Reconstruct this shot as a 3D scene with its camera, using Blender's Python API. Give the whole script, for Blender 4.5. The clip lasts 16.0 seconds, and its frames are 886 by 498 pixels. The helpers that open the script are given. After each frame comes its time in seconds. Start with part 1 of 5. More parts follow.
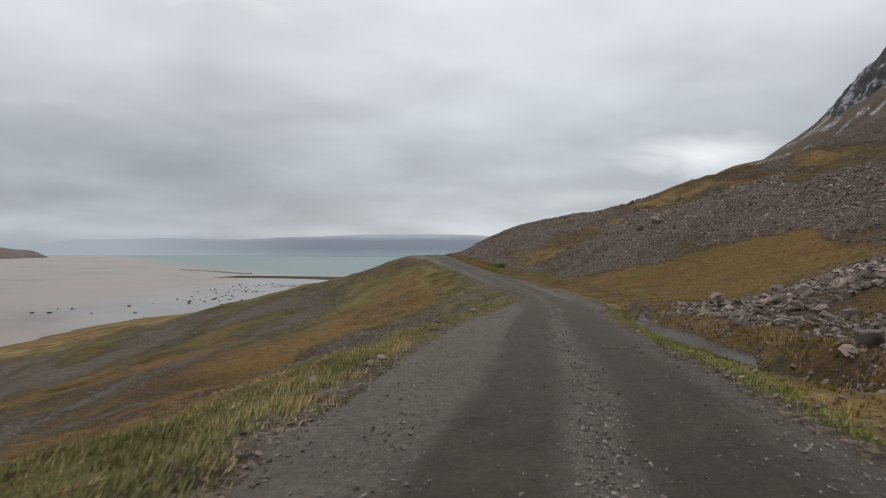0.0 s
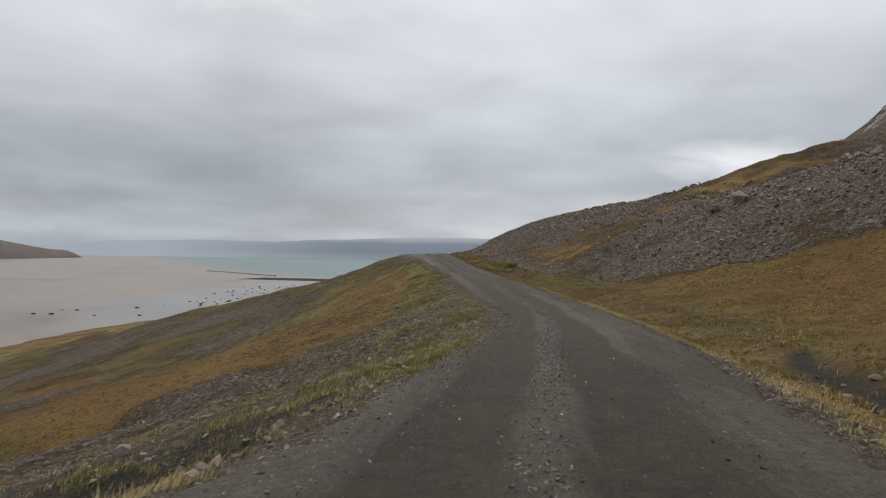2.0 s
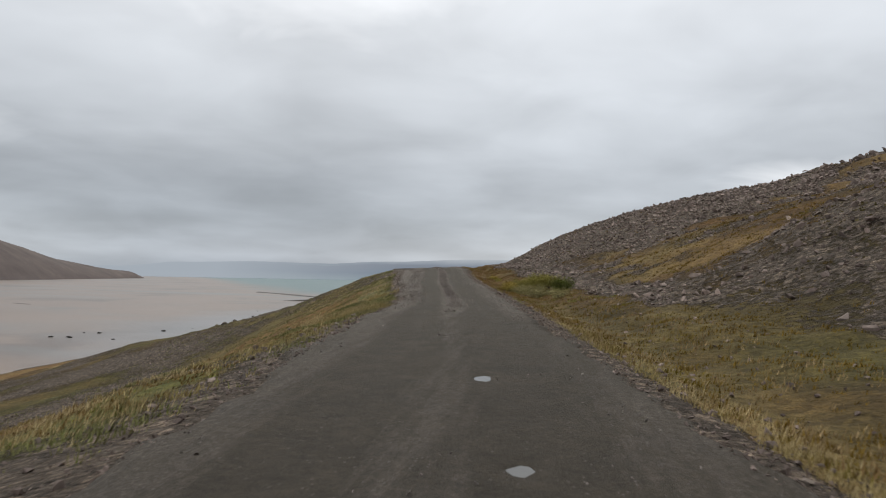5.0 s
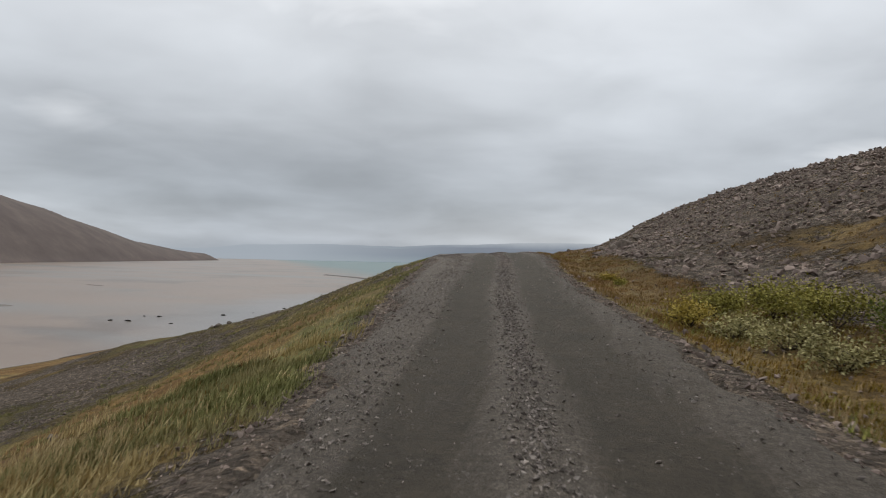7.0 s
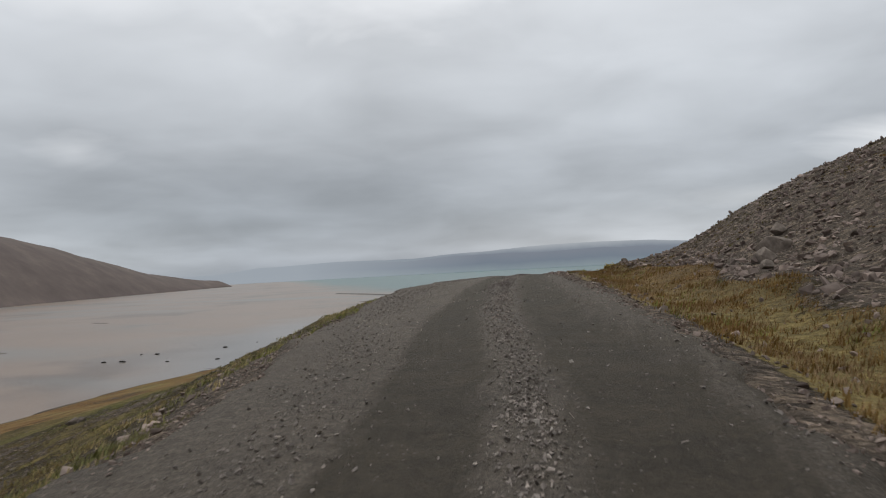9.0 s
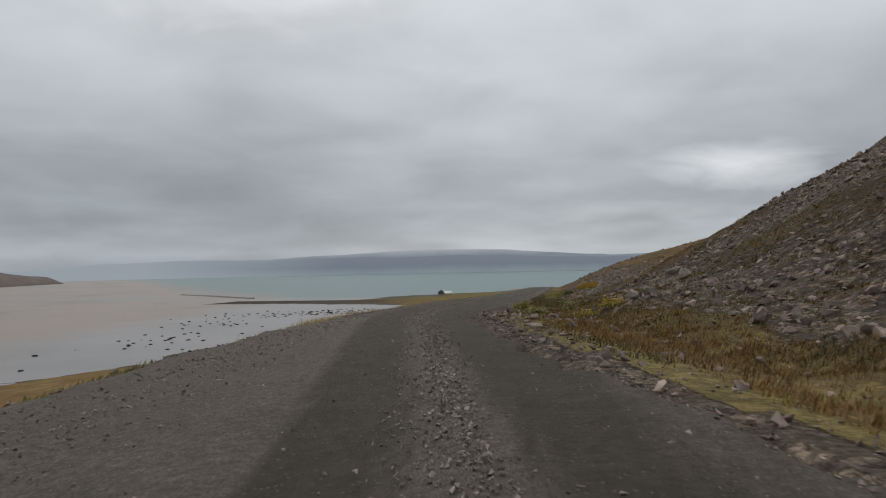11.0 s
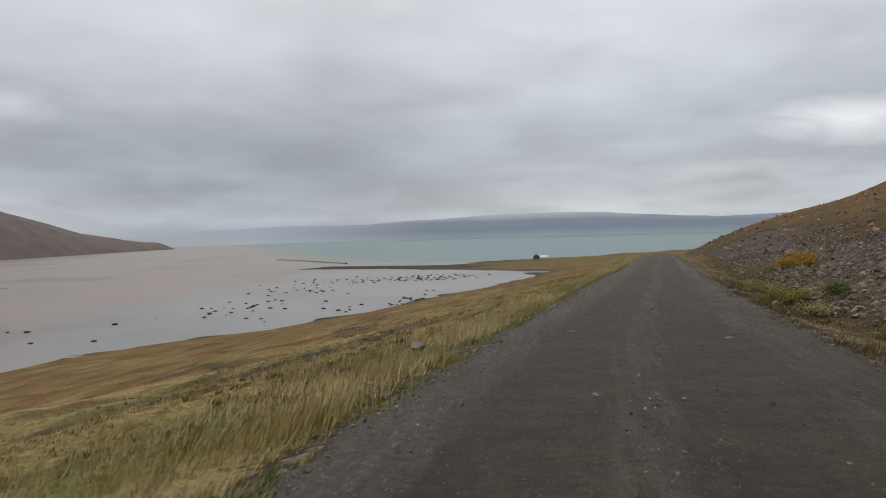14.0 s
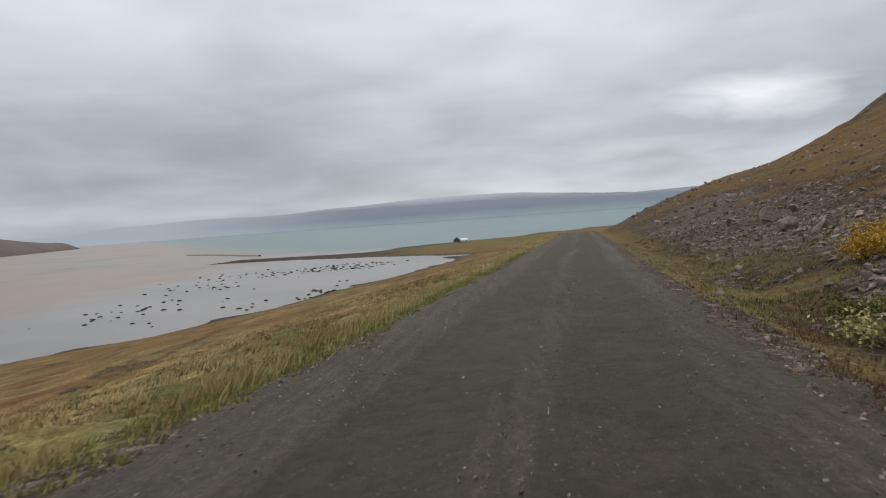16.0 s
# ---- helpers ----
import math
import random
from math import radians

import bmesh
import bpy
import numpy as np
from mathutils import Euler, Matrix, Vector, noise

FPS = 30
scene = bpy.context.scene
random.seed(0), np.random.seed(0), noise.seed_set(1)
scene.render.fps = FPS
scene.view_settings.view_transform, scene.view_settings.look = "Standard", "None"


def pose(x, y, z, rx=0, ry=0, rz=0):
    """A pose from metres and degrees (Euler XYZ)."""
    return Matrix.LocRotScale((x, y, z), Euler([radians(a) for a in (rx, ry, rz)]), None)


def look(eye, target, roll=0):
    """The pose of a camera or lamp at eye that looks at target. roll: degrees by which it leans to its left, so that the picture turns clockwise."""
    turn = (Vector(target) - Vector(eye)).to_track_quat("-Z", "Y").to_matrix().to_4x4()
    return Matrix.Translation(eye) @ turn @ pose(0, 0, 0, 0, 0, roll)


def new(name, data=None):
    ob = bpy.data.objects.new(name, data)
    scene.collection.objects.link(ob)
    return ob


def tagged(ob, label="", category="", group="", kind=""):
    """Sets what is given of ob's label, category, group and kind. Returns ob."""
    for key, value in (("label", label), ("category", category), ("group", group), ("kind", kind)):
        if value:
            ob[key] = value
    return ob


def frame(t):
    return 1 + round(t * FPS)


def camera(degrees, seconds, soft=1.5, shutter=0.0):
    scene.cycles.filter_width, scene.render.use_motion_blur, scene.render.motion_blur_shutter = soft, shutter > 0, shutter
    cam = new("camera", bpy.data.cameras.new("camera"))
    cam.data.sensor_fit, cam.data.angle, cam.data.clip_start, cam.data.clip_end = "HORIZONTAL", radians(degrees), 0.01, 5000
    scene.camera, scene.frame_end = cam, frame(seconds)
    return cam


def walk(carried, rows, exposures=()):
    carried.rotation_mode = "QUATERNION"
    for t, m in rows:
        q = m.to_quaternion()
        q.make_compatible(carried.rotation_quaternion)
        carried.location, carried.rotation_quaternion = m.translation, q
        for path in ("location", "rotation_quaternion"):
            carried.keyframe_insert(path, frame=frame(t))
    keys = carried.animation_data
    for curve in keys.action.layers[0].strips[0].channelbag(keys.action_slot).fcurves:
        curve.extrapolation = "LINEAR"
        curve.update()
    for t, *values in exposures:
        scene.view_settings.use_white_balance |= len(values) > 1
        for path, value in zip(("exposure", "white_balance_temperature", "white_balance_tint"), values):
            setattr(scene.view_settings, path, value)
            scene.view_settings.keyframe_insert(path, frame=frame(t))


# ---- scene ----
cam = camera(63.2, 16.0, soft=1.1, shutter=0.08)
# seconds, eye, point looked at, roll
PATH = [
    (0, (4.363, -4.010, -0.031), (4.335, -2.010, -0.028), 0.3),
    (0.5, (5.504, 3.795, -0.200), (5.471, 5.795, -0.214), -0.2),
    (1, (6.665, 11.544, -0.569), (6.606, 13.543, -0.595), 1.1),
    (1.5, (7.839, 19.340, -0.896), (7.761, 21.339, -0.910), 2.4),
    (2, (8.927, 26.783, -1.200), (8.813, 28.780, -1.186), 0.9),
    (2.5, (9.934, 34.318, -1.503), (9.846, 36.316, -1.510), -0.4),
    (3, (10.816, 41.669, -1.797), (10.864, 43.669, -1.810), -0.6),
    (3.5, (11.286, 49.511, -2.101), (11.259, 51.510, -2.148), -0.7),
    (3.8, (11.454, 53.947, -2.192), (11.370, 55.945, -2.223), -1),
    (4, (11.497, 56.844, -2.226), (11.388, 58.840, -2.275), -0.2),
    (4.5, (11.400, 64.124, -2.209), (11.186, 66.112, -2.162), 0.6),
    (4.7, (11.283, 67.125, -2.192), (11.039, 69.108, -2.113), 0.9),
    (6.8, (8.134, 94.442, -1.676), (7.766, 96.408, -1.675), 1.7),
    (7, (7.774, 96.730, -1.683), (7.319, 98.678, -1.660), 1.4),
    (7.5, (6.783, 102.613, -1.635), (6.236, 104.536, -1.630), 2.3),
    (8, (5.816, 108.483, -1.503), (5.165, 110.374, -1.478), 0.6),
    (8.5, (4.892, 116.092, -1.000), (4.268, 117.992, -0.961), -1.3),
    (9, (3.940, 123.111, -0.560), (3.451, 125.050, -0.511), -3.0),
    (9.5, (2.865, 129.045, -0.360), (2.519, 131.012, -0.246), -2.3),
    (9.7, (2.452, 131.439, -0.300), (2.167, 133.417, -0.213), -2.8),
    (10.75, (0.23, 144.0, -0.010), (0.08, 145.99, 0.040), -1.6),
    (11.8, (-1.909, 156.324, 0.096), (-1.882, 158.323, 0.122), -0.3),
    (12, (-1.987, 158.806, 0.125), (-1.971, 160.806, 0.141), 0.2),
    (12.5, (-2.065, 164.100, 0.120), (-2.167, 166.098, 0.117), 0),
    (13, (-1.953, 169.533, -0.026), (-2.195, 171.518, -0.059), -0.4),
    (13.5, (-1.470, 175.324, -0.072), (-1.764, 177.302, -0.086), 1.1),
    (14, (-1.015, 181.490, -0.291), (-1.382, 183.456, -0.337), -1.6),
    (14.5, (-0.329, 187.662, -0.428), (-0.677, 189.630, -0.499), -2.8),
    (15, (0.469, 193.873, -0.599), (0.197, 195.853, -0.681), -3.1),
    (15.5, (1.326, 199.996, -0.861), (1.152, 201.987, -0.948), -3.1),
    (16, (2.072, 206.960, -1.131), (1.911, 208.951, -1.228), -4),
]
EXPOSURES = [(0.0, 0.06), (1.2, 0.1), (2.0, 0.02), (3.0, 0.17), (3.5, 0.24), (4.0, 0.22), (4.6, 0.1), (6.8, 0.05), (7.5, 0.04), (8.0, -0.07), (9.0, -0.1), (9.5, -0.24), (12.0, -0.18), (13.0, -0.04), (13.5, -0.06), (14.5, 0.05), (16.0, 0.1)]
walk(cam, [(t, look(eye, target, roll)) for t, eye, target, roll in PATH], EXPOSURES)

# ---------------- sky and light: a closed overcast ----------------
SEA = -40.0
world = bpy.data.worlds.new("overcast_sky")
scene.world = world
world.use_nodes = True
wt = world.node_tree
wt.nodes.clear()


def ramp(tree, src, stops):
    n = tree.nodes.new("ShaderNodeValToRGB")
    e = n.color_ramp.elements
    while len(e) < len(stops):
        e.new(0.5)
    for k, (p, c) in enumerate(stops):
        e[k].position = p
        e[k].color = (*c, 1) if len(c) == 3 else c
    tree.links.new(src, n.inputs[0])
    return n.outputs[0]


def maths(tree, op, a, b=None, c=None, clamp=False):
    n = tree.nodes.new("ShaderNodeMath")
    n.operation, n.use_clamp = op, clamp
    for k, v in enumerate((a, b, c)):
        if v is None:
            continue
        if isinstance(v, (int, float)):
            n.inputs[k].default_value = v
        else:
            tree.links.new(v, n.inputs[k])
    return n.outputs[0]


def mix(tree, fac, a, b, blend="MIX"):
    n = tree.nodes.new("ShaderNodeMix")
    n.data_type, n.blend_type = "RGBA", blend
    for sock, v in ((n.inputs[0], fac), (n.inputs[6], a), (n.inputs[7], b)):
        if isinstance(v, (int, float)):
            sock.default_value = v
        elif isinstance(v, tuple):
            sock.default_value = (*v, 1)
        else:
            tree.links.new(v, sock)
    return n.outputs[2]


def noise_tex(tree, vec, scale, detail=4.0, rough=0.55, distort=0.0):
    n = tree.nodes.new("ShaderNodeTexNoise")
    n.inputs["Scale"].default_value = scale
    n.inputs["Detail"].default_value = detail
    n.inputs["Roughness"].default_value = rough
    n.inputs["Distortion"].default_value = distort
    if vec is not None:
        tree.links.new(vec, n.inputs["Vector"])
    return n.outputs[0]


def build_sky():
    tc = wt.nodes.new("ShaderNodeTexCoord")
    sep = wt.nodes.new("ShaderNodeSeparateXYZ")
    wt.links.new(tc.outputs["Generated"], sep.inputs[0])
    x, y, z = sep.outputs
    h = maths(wt, "ADD", maths(wt, "MAXIMUM", z, 0.0), 0.22)
    az = maths(wt, "ARCTAN2", x, y)

    def at(px, py):
        comb = wt.nodes.new("ShaderNodeCombineXYZ")
        for sock, v in zip(comb.inputs, (px, py)):
            wt.links.new(v, sock)
        return comb.outputs[0]

    over = at(maths(wt, "DIVIDE", x, h), maths(wt, "DIVIDE", y, h))
    soft = noise_tex(wt, over, 0.62, 3.0, 0.45, 0.2)
    fine = noise_tex(wt, over, 1.9, 4.0, 0.5, 0.3)
    # layered bands low in the sky, sagging a little to one side
    banded = at(maths(wt, "MULTIPLY", az, 5.0), maths(wt, "ADD", maths(wt, "MULTIPLY", z, 25.0), maths(wt, "MULTIPLY", az, 0.9)))
    bands = noise_tex(wt, banded, 1.0, 3.0, 0.45, 0.35)
    low = maths(wt, "SUBTRACT", 1.0, maths(wt, "MULTIPLY", z, 3.4), clamp=True)

    def swing(v, amount):
        return maths(wt, "MULTIPLY", maths(wt, "SUBTRACT", v, 0.5), amount)

    tone = maths(wt, "ADD", 1.0, maths(wt, "ADD", swing(soft, 0.85), maths(wt, "ADD", swing(fine, 0.55), maths(wt, "MULTIPLY", swing(bands, 0.6), low))))
    grey = wt.nodes.new("ShaderNodeCombineColor")
    for sock in grey.inputs:
        wt.links.new(tone, sock)
    # bright rim over the far shore, heavy cloud above it, thinner cloud overhead
    lift = ramp(wt, z, [(0.0, (0.445, 0.488, 0.538)), (0.022, (0.515, 0.549, 0.594)), (0.042, (0.486, 0.518, 0.563)), (0.075, (0.420, 0.449, 0.489)), (0.12, (0.430, 0.457, 0.494)),
                        (0.2, (0.508, 0.535, 0.568)), (0.38, (0.665, 0.689, 0.72)), (0.8, (0.80, 0.83, 0.86))])
    clouds = mix(wt, 1.0, lift, grey.outputs[0], "MULTIPLY")
    # rain hangs over the head of the fjord
    side = ramp(wt, maths(wt, "ADD", maths(wt, "MULTIPLY", az, 0.5), 0.5), [(0.08, (1.15, 1.15, 1.15)), (0.16, (0.88, 0.905, 0.93)), (0.24, (0.72, 0.755, 0.80)), (0.34, (0.72, 0.75, 0.79)), (0.4, (0.82, 0.835, 0.855)), (0.5, (1.0, 1.0, 1.0))])
    clouds = mix(wt, maths(wt, "SUBTRACT", 1.0, maths(wt, "MULTIPLY", z, 6.0), clamp=True), clouds, mix(wt, 1.0, clouds, side, "MULTIPLY"))
    broad = ramp(wt, maths(wt, "ADD", maths(wt, "MULTIPLY", az, 0.5), 0.5), [(0.16, (1.03, 1.03, 1.03)), (0.24, (0.97, 0.97, 0.97)), (0.33, (0.9, 0.9, 0.9)), (0.42, (1.02, 1.02, 1.02)), (0.5, (1.08, 1.08, 1.08)), (0.61, (1.15, 1.15, 1.15)), (0.7, (1.05, 1.05, 1.05)), (1.0, (1.08, 1.08, 1.08))])
    clouds = mix(wt, 1.0, clouds, broad, "MULTIPLY")
    # the cloud is thinnest in front of the hidden sun
    dot = wt.nodes.new("ShaderNodeVectorMath")
    dot.operation = "DOT_PRODUCT"
    wt.links.new(tc.outputs["Generated"], dot.inputs[0])
    dot.inputs[1].default_value = (-0.27, 0.73, 0.63)
    glow = maths(wt, "POWER", maths(wt, "MAXIMUM", dot.outputs["Value"], 0.0), 14.0)
    clouds = mix(wt, 1.0, clouds, ramp(wt, glow, [(0.0, (1.0, 1.0, 1.0)), (1.0, (1.5, 1.49, 1.47))]), "MULTIPLY")
    # thin places low in the cloud, broken by wisps: bearing, sine of height, width, depth, strength
    wisps = noise_tex(wt, over, 2.1, 4.0, 0.55, 0.5)
    for bearing, height, wide, deep, strength in ((18.8, 0.122, 7.5, 0.036, 0.75), (11.0, 0.07, 9.0, 0.018, 0.25), (-41.0, 0.165, 3.6, 0.03, 0.33), (-41.0, 0.36, 8.0, 0.06, 0.7), (-16.0, 0.405, 14.0, 0.1, 1.0)):
        px = maths(wt, "DIVIDE", maths(wt, "SUBTRACT", az, radians(bearing)), radians(wide))
        py = maths(wt, "DIVIDE", maths(wt, "SUBTRACT", z, height), deep)
        size = maths(wt, "SQRT", maths(wt, "ADD", maths(wt, "MULTIPLY", px, px), maths(wt, "MULTIPLY", py, py)))
        thin = maths(wt, "SUBTRACT", maths(wt, "ADD", 0.1, maths(wt, "MULTIPLY", wisps, 1.7)), size, clamp=True)
        clouds = mix(wt, maths(wt, "MULTIPLY", thin, strength), clouds, (1.04, 1.055, 1.08))
    sky = wt.nodes.new("ShaderNodeTexSky")
    sky.sky_type = "NISHITA"
    sky.sun_disc = False
    sky.sun_elevation, sky.sun_rotation = radians(48), radians(-18)
    blue = mix(wt, 1.0, sky.outputs[0], (0.1, 0.1, 0.1), "MULTIPLY")
    col = mix(wt, 0.94, blue, clouds)
    bg = wt.nodes.new("ShaderNodeBackground")
    bg.inputs[1].default_value = 1.0
    wt.links.new(col, bg.inputs[0])
    out = wt.nodes.new("ShaderNodeOutputWorld")
    wt.links.new(bg.outputs[0], out.inputs[0])


build_sky()
sun_data = bpy.data.lights.new("sun", "SUN")
sun_data.energy, sun_data.angle, sun_data.color = 1.1, radians(35), (1.0, 0.93, 0.81)
sun = new("sun", sun_data)
sun.matrix_world = pose(0, 0, 60, 42, 0, 198)

# ---------------- materials ----------------


def material(name):
    m = bpy.data.materials.new(name)
    m.use_nodes = True
    t = m.node_tree
    b = t.nodes["Principled BSDF"]
    return m, t, b


def place_of(t):
    g = t.nodes.new("ShaderNodeNewGeometry")
    return g.outputs["Position"]


def attr_of(t, name):
    a = t.nodes.new("ShaderNodeAttribute")
    a.attribute_name = name
    return a.outputs["Fac"]


def bump(t, b, height, strength, distance):
    n = t.nodes.new("ShaderNodeBump")
    n.inputs["Strength"].default_value = strength
    n.inputs["Distance"].default_value = distance
    t.links.new(height, n.inputs["Height"])
    t.links.new(n.outputs[0], b.inputs["Normal"])


def ground_material():
    m, t, b = material("heath_and_scree")
    p = place_of(t)
    n_big = noise_tex(t, p, 0.06, 5.0, 0.6)
    n_mid = noise_tex(t, p, 0.5, 6.0, 0.65)
    n_fine = noise_tex(t, p, 4.0, 6.0, 0.7)
    n_grit = noise_tex(t, p, 22.0, 3.0, 0.7)
    brown = ramp(t, n_mid, [(0.3, (0.040, 0.024, 0.010)), (0.5, (0.092, 0.052, 0.019)), (0.68, (0.150, 0.090, 0.034))])
    olive = ramp(t, n_mid, [(0.3, (0.040, 0.030, 0.011)), (0.55, (0.085, 0.063, 0.024)), (0.7, (0.135, 0.103, 0.042))])
    veg = mix(t, ramp(t, n_big, [(0.42, (0, 0, 0)), (0.58, (1, 1, 1))]), brown, olive)
    n_patch = noise_tex(t, p, 0.17, 6.0, 0.68, 0.5)
    veg = mix(t, 1.0, veg, ramp(t, n_patch, [(0.3, (0.6, 0.6, 0.62)), (0.5, (1.0, 1.0, 1.0)), (0.7, (1.4, 1.38, 1.3))]), "MULTIPLY")
    straw = ramp(t, n_fine, [(0.3, (0.215, 0.16, 0.065)), (0.7, (0.425, 0.318, 0.137))])
    veg = mix(t, attr_of(t, "straw"), veg, straw)
    green = ramp(t, n_fine, [(0.3, (0.05, 0.07, 0.015)), (0.7, (0.15, 0.17, 0.04))])
    veg = mix(t, attr_of(t, "green"), veg, green)
    rust = ramp(t, n_fine, [(0.3, (0.085, 0.043, 0.013)), (0.7, (0.225, 0.115, 0.036))])
    veg = mix(t, attr_of(t, "rust"), veg, rust)
    stone = ramp(t, n_fine, [(0.25, (0.068, 0.053, 0.041)), (0.5, (0.128, 0.101, 0.079)), (0.75, (0.21, 0.168, 0.135))])
    def cells_of(scale, rnd=1.0):
        v = t.nodes.new("ShaderNodeTexVoronoi")
        v.inputs["Scale"].default_value = scale
        v.inputs["Randomness"].default_value = rnd
        t.links.new(p, v.inputs["Vector"])
        bw = t.nodes.new("ShaderNodeSeparateColor")
        t.links.new(v.outputs["Color"], bw.inputs[0])
        return bw.outputs[0], v.outputs["Distance"]

    rock_tone, rock_dist = cells_of(5.0)
    chip_tone, chip_dist = cells_of(13.0)
    tuft_tone, tuft_dist = cells_of(7.0)
    stone = mix(t, 1.0, stone, ramp(t, rock_tone, [(0.0, (0.6, 0.6, 0.6)), (0.7, (1.0, 0.99, 0.97)), (1.0, (1.75, 1.7, 1.62))]), "MULTIPLY")
    stone = mix(t, 1.0, stone, ramp(t, chip_tone, [(0.0, (0.7, 0.7, 0.7)), (0.8, (1.05, 1.05, 1.05)), (1.0, (1.6, 1.58, 1.55))]), "MULTIPLY")
    veg = mix(t, 1.0, veg, ramp(t, tuft_tone, [(0.0, (0.7, 0.68, 0.66)), (0.6, (1.0, 1.0, 1.0)), (1.0, (1.25, 1.22, 1.15))]), "MULTIPLY")
    veg = mix(t, 1.0, veg, ramp(t, n_grit, [(0.3, (0.55, 0.55, 0.55)), (0.5, (1.0, 1.0, 1.0)), (0.72, (1.35, 1.33, 1.28))]), "MULTIPLY")
    grit = ramp(t, n_grit, [(0.35, (0.6, 0.6, 0.6)), (0.7, (1.3, 1.3, 1.3))])
    stone = mix(t, 1.0, stone, grit, "MULTIPLY")
    edge = maths(t, "ADD", attr_of(t, "scree"), maths(t, "MULTIPLY", maths(t, "ADD", maths(t, "SUBTRACT", n_fine, 0.5), maths(t, "SUBTRACT", n_mid, 0.5)), 1.15))
    col = mix(t, ramp(t, edge, [(0.4, (0, 0, 0)), (0.6, (1, 1, 1))]), veg, stone)
    wet = mix(t, attr_of(t, "wet"), col, (0.03, 0.026, 0.02))
    snow = mix(t, ramp(t, maths(t, "ADD", attr_of(t, "snow"), maths(t, "MULTIPLY", maths(t, "SUBTRACT", maths(t, "ADD", maths(t, "MULTIPLY", n_mid, 0.4), maths(t, "MULTIPLY", n_fine, 0.6)), 0.54), 1.9)), [(0.5, (0, 0, 0)), (0.6, (1, 1, 1))]), wet, (0.52, 0.52, 0.53))
    t.links.new(snow, b.inputs["Base Color"])
    b.inputs["Roughness"].default_value = 0.95
    b.inputs["Specular IOR Level"].default_value = 0.15
    lumps = maths(t, "ADD", maths(t, "MULTIPLY", rock_dist, -0.5), maths(t, "MULTIPLY", chip_dist, -0.25))
    relief = maths(t, "ADD", maths(t, "ADD", maths(t, "MULTIPLY", n_fine, 0.6), maths(t, "MULTIPLY", n_grit, 0.3)), maths(t, "ADD", lumps, maths(t, "MULTIPLY", n_mid, 2.2)))
    stony = ramp(t, edge, [(0.4, (0.35, 0.35, 0.35)), (0.6, (1, 1, 1))])
    bump(t, b, maths(t, "MULTIPLY", relief, stony), 1.0, 0.2)
    return m


def road_material():
    m, t, b = material("packed_gravel")
    p = place_of(t)
    along = t.nodes.new("ShaderNodeMapping")
    along.inputs["Scale"].default_value = (6.0, 0.45, 1.0)
    t.links.new(p, along.inputs[0])
    n_mid = noise_tex(t, p, 0.8, 5.0, 0.6)
    n_fine = noise_tex(t, p, 9.0, 6.0, 0.7)
    n_grit = noise_tex(t, p, 38.0, 4.0, 0.8)
    n_patch = noise_tex(t, p, 2.4, 6.0, 0.7, 0.4)
    n_streak = noise_tex(t, along.outputs[0], 1.0, 5.0, 0.65, 0.2)
    loose = ramp(t, n_grit, [(0.3, (0.052, 0.043, 0.034)), (0.52, (0.108, 0.090, 0.073)), (0.72, (0.225, 0.192, 0.158))])
    loose = mix(t, 1.0, loose, ramp(t, n_fine, [(0.32, (0.66, 0.66, 0.66)), (0.52, (1.0, 1.0, 1.0)), (0.7, (1.38, 1.37, 1.35))]), "MULTIPLY")
    packed = ramp(t, n_fine, [(0.3, (0.040, 0.0322, 0.0226)), (0.7, (0.063, 0.0514, 0.0362))])
    packed = mix(t, 1.0, packed, ramp(t, n_grit, [(0.32, (0.72, 0.72, 0.72)), (0.55, (1.0, 1.0, 1.0)), (0.74, (1.5, 1.48, 1.46))]), "MULTIPLY")
    # small stones pressed into the surface
    v = t.nodes.new("ShaderNodeTexVoronoi")
    v.inputs["Scale"].default_value = 26.0
    t.links.new(p, v.inputs["Vector"])
    tone = t.nodes.new("ShaderNodeSeparateColor")
    t.links.new(v.outputs["Color"], tone.inputs[0])
    chip = maths(t, "MULTIPLY", maths(t, "GREATER_THAN", tone.outputs[0], 0.94), maths(t, "LESS_THAN", v.outputs["Distance"], 0.34))
    packed = mix(t, 1.0, packed, ramp(t, n_patch, [(0.3, (0.78, 0.78, 0.77)), (0.7, (1.24, 1.23, 1.21))]), "MULTIPLY")
    wander = maths(t, "ADD", maths(t, "MULTIPLY", maths(t, "SUBTRACT", n_mid, 0.5), 0.45), maths(t, "MULTIPLY", maths(t, "SUBTRACT", n_streak, 0.5), 0.85))
    wander = maths(t, "ADD", wander, maths(t, "MULTIPLY", maths(t, "SUBTRACT", n_patch, 0.5), 0.5))
    k = maths(t, "ADD", attr_of(t, "packed"), wander)
    col = mix(t, ramp(t, k, [(0.25, (0, 0, 0)), (0.72, (1, 1, 1))]), loose, packed)
    col = mix(t, 1.0, col, ramp(t, n_mid, [(0.3, (0.85, 0.85, 0.85)), (0.7, (1.15, 1.14, 1.12))]), "MULTIPLY")
    col = mix(t, maths(t, "MULTIPLY", chip, 0.45), col, (0.19, 0.17, 0.15))
    t.links.new(col, b.inputs["Base Color"])
    b.inputs["Roughness"].default_value = 0.85
    b.inputs["Specular IOR Level"].default_value = 0.25
    relief = maths(t, "ADD", maths(t, "ADD", n_grit, maths(t, "MULTIPLY", n_fine, 0.8)), maths(t, "MULTIPLY", chip, 0.4))
    bump(t, b, relief, 0.9, 0.04)
    return m


